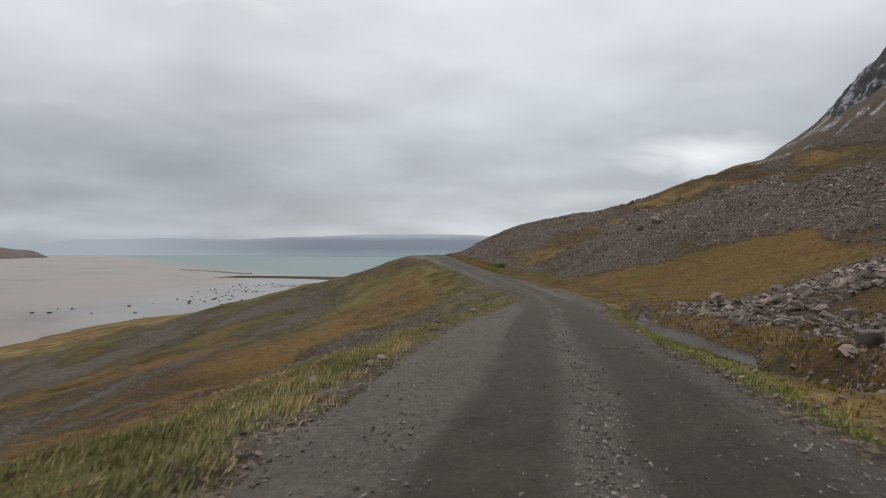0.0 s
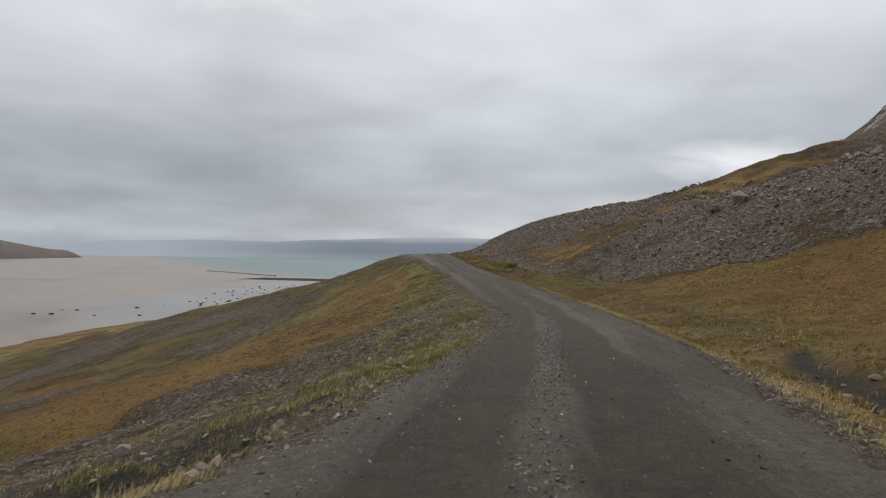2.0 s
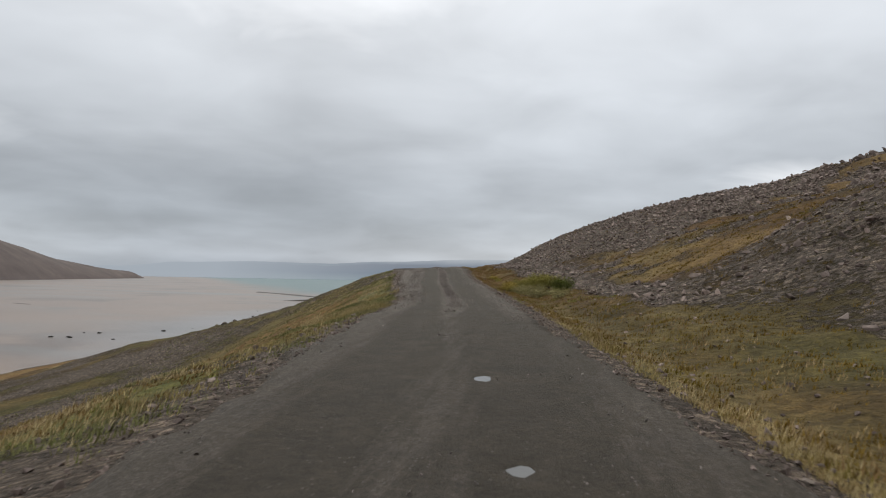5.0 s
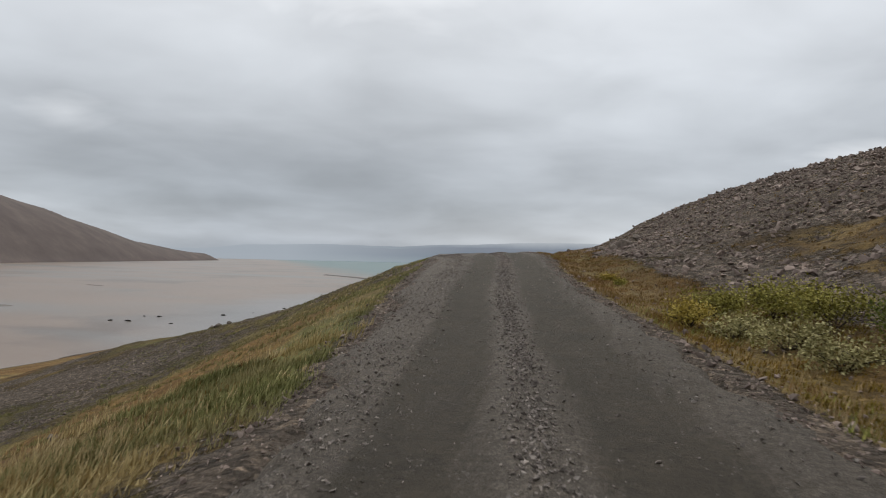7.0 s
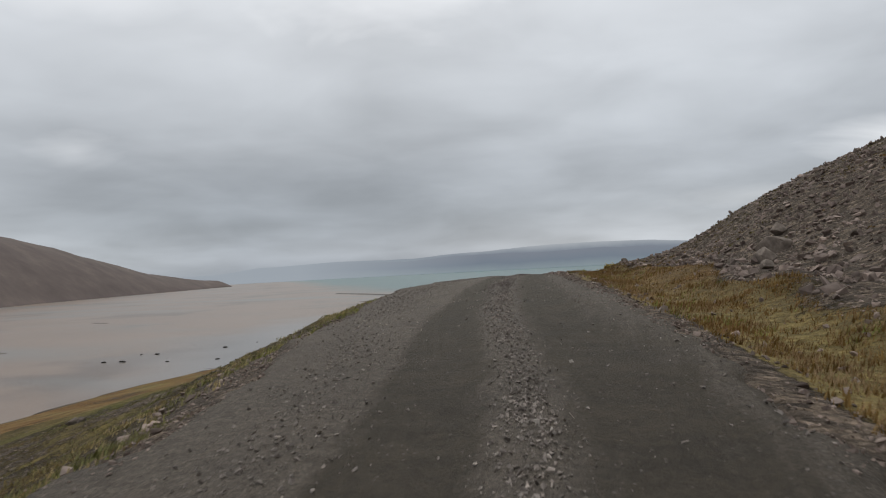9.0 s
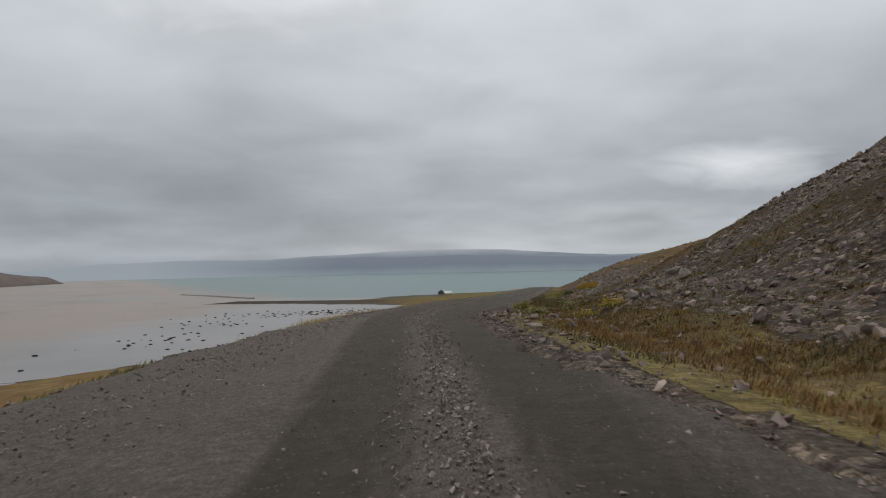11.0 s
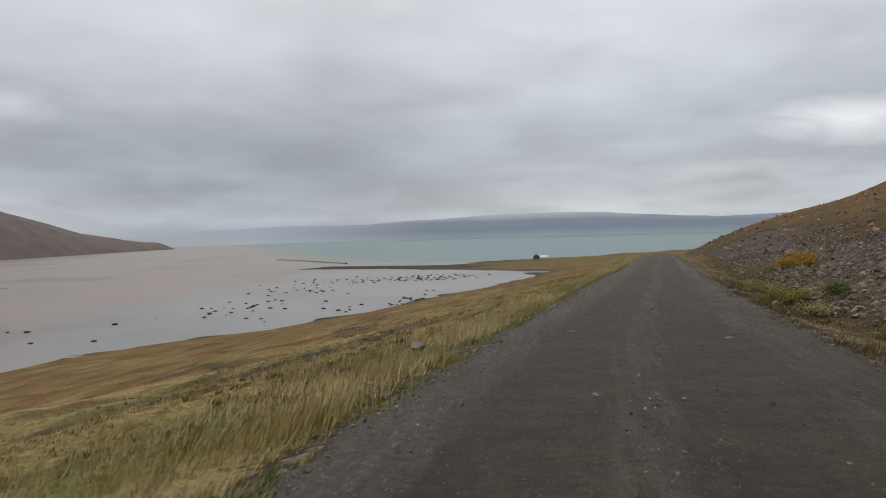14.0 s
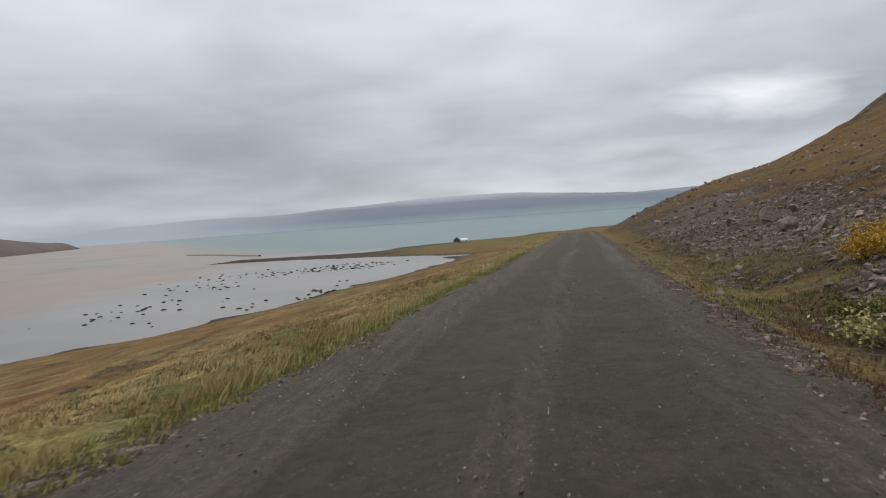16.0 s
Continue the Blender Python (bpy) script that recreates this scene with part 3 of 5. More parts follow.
    h = np.maximum(h, SEA + 1.7 - ((y - (1008 - 38 * k)) / 13.0) ** 2 * 1.5 - np.maximum(0, -302 - x) * 0.12 - np.maximum(0, x + 60) * 0.1)
    # a little cut bank where the slope meets the water
    h = h + 0.9 * np.tanh((h - SEA) / 0.4) * step(-u, 20, 40)
    return h


def grid_mesh(name, xs, ys, zs, mat, attrs=None, smooth=True):
    n, m = xs.shape
    me = bpy.data.meshes.new(name)
    co = np.stack([xs, ys, zs], -1).reshape(-1, 3).astype(np.float32)
    a = (np.arange(n - 1)[:, None] * m + np.arange(m - 1)[None]).ravel()
    quads = np.stack([a, a + 1, a + m + 1, a + m], 1)
    me.vertices.add(len(co))
    me.vertices.foreach_set("co", co.ravel())
    me.loops.add(quads.size)
    me.loops.foreach_set("vertex_index", quads.ravel().astype(np.int32))
    me.polygons.add(len(quads))
    me.polygons.foreach_set("loop_start", (np.arange(len(quads)) * 4).astype(np.int32))
    me.polygons.foreach_set("use_smooth", np.full(len(quads), smooth))
    for key, values in (attrs or {}).items():
        at = me.attributes.new(key, "FLOAT", "POINT")
        at.data.foreach_set("value", np.asarray(values, np.float32).ravel())
    me.update(calc_edges=True)
    me.validate()
    me.materials.append(mat)
    return me


def cells(*spans):
    """Grid lines: (start, end, step) spans set end to end."""
    return np.concatenate([np.arange(a, b, s) for a, b, s in spans])


ROWS = np.concatenate([np.linspace(-400, -40, 24), cells((-38, -6, 1.0), (-6, 250, 0.5), (250, 300, 1.2), (300, 460, 2.5), (460, 1420, 6.0)), np.linspace(1425, 1790, 12)])
side = np.concatenate([cells((2.4, 9, 0.3), (9, 20, 0.6), (20, 45, 1.0), (45, 100, 1.6), (100, 240, 5.0)), np.geomspace(246, 1300, 28)])
COLS = np.concatenate([-side[::-1], cells((-2.2, 2.3, 0.4)), side])
GY, GU = np.meshgrid(ROWS, COLS, indexing="ij")
GX = GU + road_x(GY)
GZ = ground(GX, GY)


# where the scree begins beside the road, and how far up the slope it reaches
FOOT_Y = [-40, 20, 30, 37, 41, 62, 70, 74, 80, 90, 101, 112, 126, 136, 142, 150, 157, 163, 168, 174, 180, 190, 208, 222, 240, 320]
FOOT_U = [5.4, 5.4, 5.6, 7.4, 21.0, 24.0, 15.5, 12.0, 8.8, 7.4, 6.4, 5.9, 5.6, 5.2, 5.6, 6.2, 5.4, 5.2, 5.6, 6.2, 6.0, 6.0, 5.0, 5.6, 5.2, 6.0]
CREST_Y = [160, 172, 188, 210, 235, 260, 320]
CREST_U = [70.0, 45.0, 34.0, 30.0, 26.0, 20.0, 14.0]


def cover(x, y, z):
    """What grows or lies at a place: shares of scree, straw grass, green grass, wet ground and snow."""
    u = x - road_x(y)
    n3 = fbm(x, y, 2.6, 67, 3)
    n1, n2 = fbm(x, y, 16.0, 61) * 0.6 + n3 * 0.4, fbm(x * 0.45 + y * 0.12, y * 0.25 - x * 0.25, 5.0, 71)
    bias = np.interp(y, [-40, 36, 42, 62, 72, 95, 120, 135, 170, 190, 215, 245, 320], [0.95, 0.85, 0.5, 0.55, 0.64, 0.72, 0.82, 0.98, 0.86, 0.78, 0.7, 0.66, 0.5])
    right = bias + (n1 - 0.5) * 1.1 + (n2 - 0.5) * 1.5
    foot, crest = np.interp(y, FOOT_Y, FOOT_U), np.interp(y, CREST_Y, CREST_U)
    ragged = (n3 - 0.5) * 2.0
    right = right * step(u + ragged, foot - 0.6, foot + 0.9) * (1 - 0.8 * step(u + 3 * ragged, crest, crest * 1.35)) * (1 - 0.32 * step(u, 28, 55)) + step(u, 110, 170) * 0.6
    right = right + 0.4 * step(u, 3.0, 3.8) * (1 - step(u, foot, foot + 1.0)) * step(y, 158, 166) * (1 - step(y, 235, 250)) * (0.25 + step(n3, 0.35, 0.6))
    # a strip of heath running up the hillside, and stones by the head of the brook
    strip = np.exp(-((y - np.interp(u, [8, 12, 20, 28, 40, 60], [108, 114, 120, 129, 137, 142]) + 16 * (n1 - 0.5) + 10 * (n3 - 0.5)) / 7.5) ** 4) * step(u, 7, 11) * (1 - step(u, 75, 95))
    strip = strip * (1 - step(u, 18, 30) * (1 - step(fbm(x, y, 5.0, 73, 3), 0.36, 0.6)))
    strip = strip * (1 - 0.55 * (1 - step(u, 16, 22)) * step(fbm(x, y, 3.0, 75, 3), 0.42, 0.58))
    right = right - 1.1 * strip * step(n3, 0.22, 0.48) + 0.7 * np.exp(-((y - 38) / 2.2) ** 2) * step(u, 5.5, 7.0) * (1 - step(u, 14, 20))
    lb = np.interp(y, [-40, 0, 22, 36, 48, 75, 94, 102, 120, 140, 165, 175, 200, 400], [0.02, 0.02, 0.05, 0.28, 0.42, 0.45, 0.5, 0.14, 0.05, 0.22, 0.2, 0.1, 0.03, 0.02])
    lb = lb + 0.3 * step(y, 14, 22) * (1 - step(y, 60, 80)) * (1 - step(-u - half_left(y), 4.5, 7.0)) + 0.45 * (1 - step(-u - half_left(y), 0.4, 1.6)) + 0.12 * step(-u, 40, 90) * (y < 175) + np.interp(y, [112, 126, 150], [0.46, 0.32, 0.28]) * step(-u, 9, 16) * step(y, 102, 116) * (1 - step(y, 168, 192))
    left = lb + (n1 - 0.5) * 0.9 + (n2 - 0.5) * 1.3
    v = -u - half_left(y)
    left = left + 0.95 * np.exp(-((y - 60.5 - 0.12 * (v - 8)) / 4.6) ** 4) * step(v, 2.5, 5.0) * (1 - step(v, 15, 22))
    left = np.where(z < SEA + 0.8, 0.9, left) + 0.9 * np.exp(-(runnel_gap(u, y) / 0.9) ** 4)
    scree = np.where(u > 0, right, left)
    scree = np.where((u > -half_left(y) - 0.3) & (u < half_right(y) + 0.25), 1.0, scree)
    w = -u - half_left(y)
    verge_l = step(w, 0.0, 0.6) * (1 - step(w, 1.9, 5.4))
    verge_r = step(u, half_right(y), half_right(y) + 0.35) * (1 - step(u, half_right(y) + 0.9, half_right(y) + 2.6))
    straw_l = np.interp(y, [0, 60, 110, 165, 180, 225, 260, 400], [0.25, 0.22, 0.3, 0.45, 0.65, 0.9, 0.75, 0.55])
    straw = np.where(u < 0, straw_l * (1 - 0.75 * step(-u, 16, 30) * (1 - step(y, 178, 205))) * step(fbm(x, y, 5.0, 81), 0.3, 0.7), 0.2 * verge_r + 0.15 * step(y, 108, 116) * (1 - step(y, 158, 166)) * (1 - step(u, foot - 0.5, foot + 1)) + (0.05 + 0.3 * strip) * step(fbm(x, y, 6.0, 83), 0.35, 0.65))
    green_l = np.interp(y, [-10, 15, 40, 90, 97, 110, 116, 160, 170, 400], [0.5, 0.3, 0.3, 0.2, 0.8, 0.7, 0.25, 0.2, 0.6, 0.4])
    green = verge_l * green_l * step(fbm(x, y, 3.0, 91), 0.3, 0.6) + verge_r * np.interp(y, [0, 34, 44, 60, 90, 400], [0.55, 0.5, 0.35, 0.3, 0.15, 0.1]) * step(fbm(x, y, 3.0, 93), 0.3, 0.65)
    green = green + 0.35 * step(fbm(x, y, 14.0, 95), 0.52, 0.7) * (u < -4) + 0.15 * step(-u, 6, 12) * step(y, 112, 126) * (1 - step(y, 165, 185))
    green = green + 0.3 * step(u, 4, 8) * step(y, 42, 48) * (1 - step(u, foot - 2, foot + 2)) * (1 - step(y, 80, 95)) * step(fbm(x, y, 5.0, 98, 3), 0.38, 0.62)
    wet = np.exp(-(stream_gap(u, y) / np.interp(y, [24, 32], [0.75, 0.42])) ** 4) * (u > 2.6) + 0.9 * np.exp(-((y - 36) / 6.5) ** 4 - ((-u - 7.6) / 4.2) ** 4) + 0.85 * np.exp(-((y - 57.2 - 0.12 * (-u - 11)) / 1.5) ** 2) * step(-u, 8, 11) * (1 - step(-u, 20, 26))
    wet = np.maximum(wet, 0.7 * (1 - step(z, SEA + 0.05, SEA + 0.5)))
    home = np.exp(-((x + 20) / 130.0) ** 4 - ((y - 1075) / 110.0) ** 4)
    green = np.maximum(green, 0.9 * home * step(z, SEA + 0.5, SEA + 0.9))
    spit = step(y, 930, 960) * (1 - step(y, 1015, 1030)) * (1 - step(x, -130, -70))
    wet = np.maximum(wet, 0.6 * spit * (1 - home))
    scree = np.maximum(scree, 0.8 * spit * (1 - home))
    rust = (u < 0) * step(y, 215, 250) * 0.65 * step(-u, 4, 9) * step(fbm(x, y, 8.0, 94), 0.25, 0.6) + 0.5 * (u > 0) * step(u, 5, 12) * step(y, 42, 50) * (1 - step(y, 66, 80)) + 0.18 * strip * step(n3, 0.3, 0.6)
    rust = rust + 0.5 * step(u, 7, 14) * step(y, 215, 245) * step(fbm(x, y, 9.0, 92, 3), 0.35, 0.6)
    rust = rust + 0.65 * (u < -5) * (y < 120) * step(fbm(x * 0.5, y * 0.25, 6.0, 96), 0.45, 0.65)
    bands = fbm(z * 0.9 - u * 0.3, y * 0.05 + u * 0.06, 3.0, 97, 3)
    snow = step(z, 17, 24) * step(u, 70, 85) * (1 - step(y, 330, 380)) * step(bands, 0.46, 0.54) * 0.56
    snow = snow * (1 - 0.6 * step(z, 44, 54)) + 0.45 * step(z, 44, 54) * step(u, 110, 130) * step(fbm(x, y, 7.0, 99), 0.5, 0.62) * (1 - step(y, 380, 430))
    scree = np.maximum(scree, 0.95 * step(z, 18, 24) * step(u, 66, 74) * (1 - step(y, 200, 260)))
    scree = np.maximum(scree, step(z, 40, 55) * step(u, 90, 120) * (1 - step(y, 480, 560)) * 0.9)
    return dict(rust=np.clip(rust, 0, 1), scree=np.clip(scree, 0, 1), straw=np.clip(straw, 0, 1), green=np.clip(green, 0, 1), wet=np.clip(wet, 0, 1), snow=np.clip(snow, 0, 1))


under_road = (GU < half_right(GY) - 0.4) & (GU > 0.4 - half_left(GY))
land = grid_mesh("ground", GX, GY, np.where(under_road, GZ - 0.12, GZ), MAT_GROUND, cover(GX, GY, GZ))
tagged(new("ground", land), "autumn heath, scree and grass slope falling to the fjord", "ground", kind="structure")



def mountain():
    """The steep mountain that closes the view inland: a scree flank below a broken crag."""
    ang, rad = np.meshgrid(np.linspace(0, 2 * math.pi, 521), np.concatenate([np.arange(2, 150, 2.0), np.arange(150, 340, 4.0)]), indexing="ij")
    x, y = 480 + rad * np.cos(ang), 690 + rad * np.sin(ang)
    ragged = (fbm(x, y, 26.0, 51) - 0.5) * 22.0
    up = np.maximum(0, 119 + ragged - rad)
    z = 219 - 0.75 * rad + (fbm(x, y, 50.0, 52) - 0.5) * 7.0
    steep = np.minimum(up, 75)
    ledges = fbm(x, y, 9.0, 54, 4)
    z = z + 0.36 * steep - 3.0 + step(up, 0, 8) * ((ledges - 0.5) * 11.0 + 1.6 * np.sin(z * 0.55 + 6 * ledges))
    ribs = fbm(np.cos(ang) * 60, np.sin(ang) * 60, 3.2, 56, 3)
    z = z + (1 - step(up, 0, 6)) * (ribs - 0.5) * 5.0 * step(rad, 60, 110)
    run = fbm(np.cos(ang) * 110 + rad * 0.03, np.sin(ang) * 110, 3.4, 57, 3)
    streak = step(run, 0.42, 0.56) * step(rad, 100, 118) * (1 - step(rad + 40 * (ribs - 0.5), 150, 200)) * 0.8
    crag = step(up, 0, 7)
    snow = 0.56 * crag * step(fbm(x, y, 8.0, 58, 3), 0.4, 0.55)
    me = grid_mesh("mountain", x, y, z, MAT_MOUNTAIN, dict(streak=streak, crag=crag, snow=snow))
    tagged(new("mountain", me), "steep brown mountain flank with dark crag and snow patches", "mountain", kind="structure")


mountain()

# ---------------- the road ----------------
RY, RU = np.meshgrid(cells((-40, -6, 0.5), (-6, 250, 0.2), (250, 460, 1.0)), np.concatenate([[-3.3, -3.0], cells((-2.75, 2.76, 0.11)), [3.0, 3.3]]), indexing="ij")
RU = np.where(RU < 0, RU * half_left(RY) / 2.6, RU * half_right(RY) / 2.6)
RX = RU + road_x(RY)

# small pools standing in the ruts: x, y, half width, half length
PUDDLES = [(11.31, 69.25, 0.2, 0.3), (11.17, 71.75, 0.16, 0.2), (11.3, 70.25, 0.11, 0.12), (12.1, 71.2, 0.11, 0.14), (10.88, 77.0, 0.16, 0.3), (10.24, 81.2, 0.16, 0.4),
           (-0.78, 169.85, 0.28, 0.24), (-0.91, 168.5, 0.25, 0.2), (-0.98, 165.55, 0.24, 0.24), (-0.8, 164.95, 0.22, 0.16), (-2.6, 163.85, 0.24, 0.18),
           (1.53, 194.18, 0.19, 0.14), (-1.18, 195.4, 0.15, 0.16), (-1.1, 194.9, 0.13, 0.14), (0.46, 204.4, 0.26, 0.2), (-0.6, 144.0, 0.13, 0.2), (0.66, 137.3, 0.1, 0.12)]


# how far the wheel tracks wander from the middle of the road
TRACK_Y = [0, 30, 38, 45, 55, 65, 76, 90, 107, 114, 119, 124, 129, 137, 150, 164, 174, 220]
TRACK_U = [-0.15, -0.1, 0.2, 0.55, 0.75, 0.75, 0.2, 0.0, 0.0, -0.15, -0.45, -0.68, -0.7, -0.15, 0.0, -0.25, 0.0, 0.1]


def road_height(x, y, pools=True):
    u = x - road_x(y)
    wob = 0.5 * (fbm(y * 0 + 5, y, 14.0, 105) - 0.5) + np.interp(y, TRACK_Y, TRACK_U)
    k = u + wob
    rut = np.exp(-np.abs((np.abs(k) - 0.95) / 0.52) ** 3)
    crown = 0.05 * (1 - (np.clip(u, -2.6, 2.6) / 2.6) ** 2)
    loose = 0.3 + 0.7 * fbm(x * 0 + 9, y, 16.0, 109) + np.interp(y, [52, 62, 84, 100, 146, 158], [0, -0.25, -0.25, 0.3, 0.3, 0])
    ridge = loose * (0.035 * np.exp(-(k / 0.25) ** 2) + 0.03 * np.exp(-((np.abs(k) - 1.85) / 0.3) ** 2))
    washboard = 0.004 * np.sin(y * 9.0 + 2 * np.sin(y * 0.3) + u) * step(fbm(x * 0.6, y * 0.15, 1.5, 127), 0.45, 0.65) * (np.abs(k) < 2.2)
    edge = np.where(u > 0, u - half_right(y), -u - half_left(y)) + 0.7 * (fbm(x, y, 2.6, 101) - 0.5) + 0.5 * (fbm(x, y, 0.7, 102, 2) - 0.5)
    h = road_z(y) + banking(u, y) + crown - 0.035 * rut + ridge + washboard + 0.02 * (fbm(x, y, 0.9, 103) - 0.5) - 0.6 * step(edge, -0.3, 0.35)
    for px, py, a, c in PUDDLES if pools else ():
        near = np.exp(-(((x - px) / (0.85 * a)) ** 2 + ((y - py) / (0.7 * c)) ** 2))
        h = h - 0.05 * near
    n = fbm(x, y, 6.0, 107)
    left = np.interp(y, [-10, 30, 60, 92, 98, 135, 170, 180, 240], [0.55, 0.4, 0.2, 0.35, 0.95, 0.95, 0.75, 0.28, 0.15])
    middle = np.interp(y, [-10, 20, 30, 46, 56, 62, 70, 90, 98, 150, 165, 176, 186, 240], [0.7, 0.5, 0.4, 0.85, 0.9, 0.7, 0.2, 0.15, 0.85, 0.8, 0.5, 0.3, 0.1, 0.12])
    right = np.interp(y, [-10, 30, 55, 66, 90, 120, 165, 185, 200, 240], [0.35, 0.4, 0.35, 0.2, 0.3, 0.25, 0.12, 0.08, 0.16, 0.45])
    strips = left * step(-k, 1.25, 1.75) * (0.55 + 0.9 * n) + middle * np.exp(-((k + 0.3 * (fbm(x, y, 1.2, 121) - 0.5)) / 0.25) ** 2) * (0.35 + 1.2 * fbm(x, y * 0.5, 1.0, 117)) + right * step(k, 1.5, 2.1) * (0.1 + 1.2 * fbm(x * 2, y * 0.3, 3.0, 111))
    dusty = np.interp(y, [44, 50, 57, 66, 74], [1.1, 1.1, 0.75, 0.9, 1.1])
    strips = strips + 0.95 * np.exp(-((u - dusty) / np.interp(y, [48, 58], [0.2, 0.3])) ** 2) * step(y, 40, 46) * (1 - step(y, 68, 78)) * (0.5 + fbm(x, y, 1.5, 123))
    lines = 0.25 * (fbm(k * 1.0, y * 0.06, 0.35, 119) - 0.5)
    packed = np.interp(y, [0, 36, 46, 54, 62, 90, 98, 155, 172, 180, 240], [0.56, 0.62, 0.74, 0.62, 0.72, 0.68, 0.46, 0.47, 0.6, 0.7, 0.68]) + 0.3 * (n - 0.5) + lines + 0.42 * rut - 0.8 * strips
    return h, np.clip(packed, 0, 1)


RZ, RUT = road_height(RX, RY)
road = grid_mesh("road", RX, RY, RZ + 0.02, MAT_ROAD, {"packed": RUT})
tagged(new("road", road), "grey gravel track with two packed wheel ruts", "road", kind="structure")


# ---------------- sea, headland and far shore ----------------
sx, sy = np.meshgrid(np.linspace(-6000, 6000, 7), np.linspace(-1500, 5200, 7), indexing="ij")
sea = new("water", grid_mesh("water", sx, sy, np.full(sx.shape, SEA), MAT_WATER))
tagged(sea, "calm fjord, brown with silt inshore and teal beyond", "water", kind="structure")


def headland():
    s = np.linspace(0, 1, 90)[:, None]
    d = np.linspace(-0.02, 1, 26)[None]
    kx = np.interp(s, [0, 0.15, 0.3, 0.45, 0.6, 1.0], [-1010, -1123, -1293, -1399, -1503, -1706]) + 0 * d
    ky = np.interp(s, [0, 0.15, 0.3, 0.45, 0.6, 1.0], [760, 1036, 1311, 1584, 2055, 3017]) + 0 * d
    top = np.interp(s, [0, 0.3, 0.5, 0.6, 0.7, 0.8, 0.88, 0.94, 0.97, 1.0], [282, 270, 230, 184, 133, 81, 51, 32, 26, 0.0])
    reach = np.interp(s, [0, 0.5, 0.8, 1.0], [620, 560, 330, 40])
    x, y = kx - reach * d, ky + 60 * d
    z = SEA - 1 + top * (1 - (1 - np.clip(d, 0, 1)) ** 2.2) + 3 * np.clip(d, -0.02, 0.02) / 0.02
    z = z + (fbm(x, y, 130.0, 201) - 0.5) * 14 * np.clip(d * 3, 0, 1) * np.minimum(1, top / 60)
    # browns lifted towards mauve: distance haze is mixed into the base colour
    m = plain_rough("bare_hillside", [(0.3, (0.136, 0.109, 0.105)), (0.55, (0.181, 0.145, 0.134)), (0.75, (0.237, 0.19, 0.172))], 0.012, dist=2.0)
    return new("headland", grid_mesh("headland", x, y, z, m))


tagged(headland(), "bare brown headland sloping down to a low point", "headland", kind="structure")


def gravel_bar():
    """A narrow bar that runs out across the mouth of the bay."""
    k = np.linspace(0, 1, 60)[:, None]
    d = np.linspace(-1, 1, 9)[None]
    half = 9.0 * (0.35 + 0.65 * np.sin(math.pi * np.clip(k * 0.9 + 0.1, 0, 1)) ** 0.5) * (0.8 + 0.4 * fbm(k * 9, k * 0 + 2, 1.0, 431))
    x = -505 + 193 * k + 0.72 * half * d + 6 * np.sin(k * 5)
    y = 1345 - 205 * k + 0.69 * half * d
    m = plain_rough("wet_bar_gravel", [(0.3, (0.06, 0.055, 0.05)), (0.7, (0.11, 0.10, 0.09))], 0.1, 0.7, vary=False)
    ob = new("gravel_bar", grid_mesh("gravel_bar", x, y, SEA - 0.3 + 1.7 * (1 - d ** 2) * (0.8 + 0.4 * fbm(k * 14, d + 4, 1.0, 433)), m))
    tagged(ob, "narrow dark gravel bar across the mouth of the bay", "gravel bar", kind="structure")


gravel_bar()


def mud_bank(x, y, half_long, half_wide, turn, seed):
    """A low bank of silt just clear of the shallow water."""
    a = np.linspace(0, 2 * math.pi, 65)[:, None]
    d = np.linspace(0, 1, 8)[None]
    edge = 1 + 0.5 * (fbm(np.cos(a) * 3 + 7, np.sin(a) * 3 + 7, 1.0, seed) - 0.5)
    px, py = half_long * edge * d * np.cos(a), half_wide * edge * d * np.sin(a)
    c, k = math.cos(radians(turn)), math.sin(radians(turn))
    m = plain_rough("wet_silt", [(0.3, (0.10, 0.082, 0.066)), (0.7, (0.15, 0.122, 0.098))], 0.05, 0.5, vary=False)
    ob = new("mud_bank", grid_mesh("mud_bank", x + c * px - k * py, y + k * px + c * py, SEA + 0.3 - 0.4 * d ** 2 + 0 * a, m))
    tagged(ob, "low dark bank of wet silt in the shallow bay", "mud bank", kind="structure")


mud_bank(-460, 482, 120, 44, 166, 411)
mud_bank(-660, 690, 105, 20, 140, 412)
mud_bank(-520, 752, 24, 5, 150, 413)


def far_ridge(name, dist, az, tops, mat, label, rough):
    a = np.radians(np.linspace(az[0], az[-1], 260))[:, None]
    d = np.array([0.0, 0.25, 0.5, 0.75, 1.0])[None]
    top = np.interp(np.degrees(a), az, tops)
    top = top + (fbm(a * 60, a * 0 + 3, 1.6, 301 + int(dist)) - 0.5) * rough + (fbm(a * 300, a * 0 + 3, 1.2, 305 + int(dist), 3) - 0.5) * 0.5 * rough
    rr = dist + 120 * d
    z = SEA - 2 + (top - SEA) * np.sin(d * math.pi / 2)
    ob = new(name, grid_mesh(name, rr * np.sin(a), rr * np.cos(a), z, mat))
    ob.visible_shadow = False
    return tagged(ob, label, "mountains", kind="structure")


AZ = [-50, -38, -31, -28, -22, -16, -13, -9, -6, -2, 2, 7, 10, 13, 16, 22, 32]
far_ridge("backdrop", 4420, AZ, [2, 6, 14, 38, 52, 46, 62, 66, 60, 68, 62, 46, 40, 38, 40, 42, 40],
          backdrop_material("hazy_shore", (0.185, 0.222, 0.27), (0.215, 0.24, 0.285), SEA, 70), "blue-grey far shore hills with haze in their colour", 9)
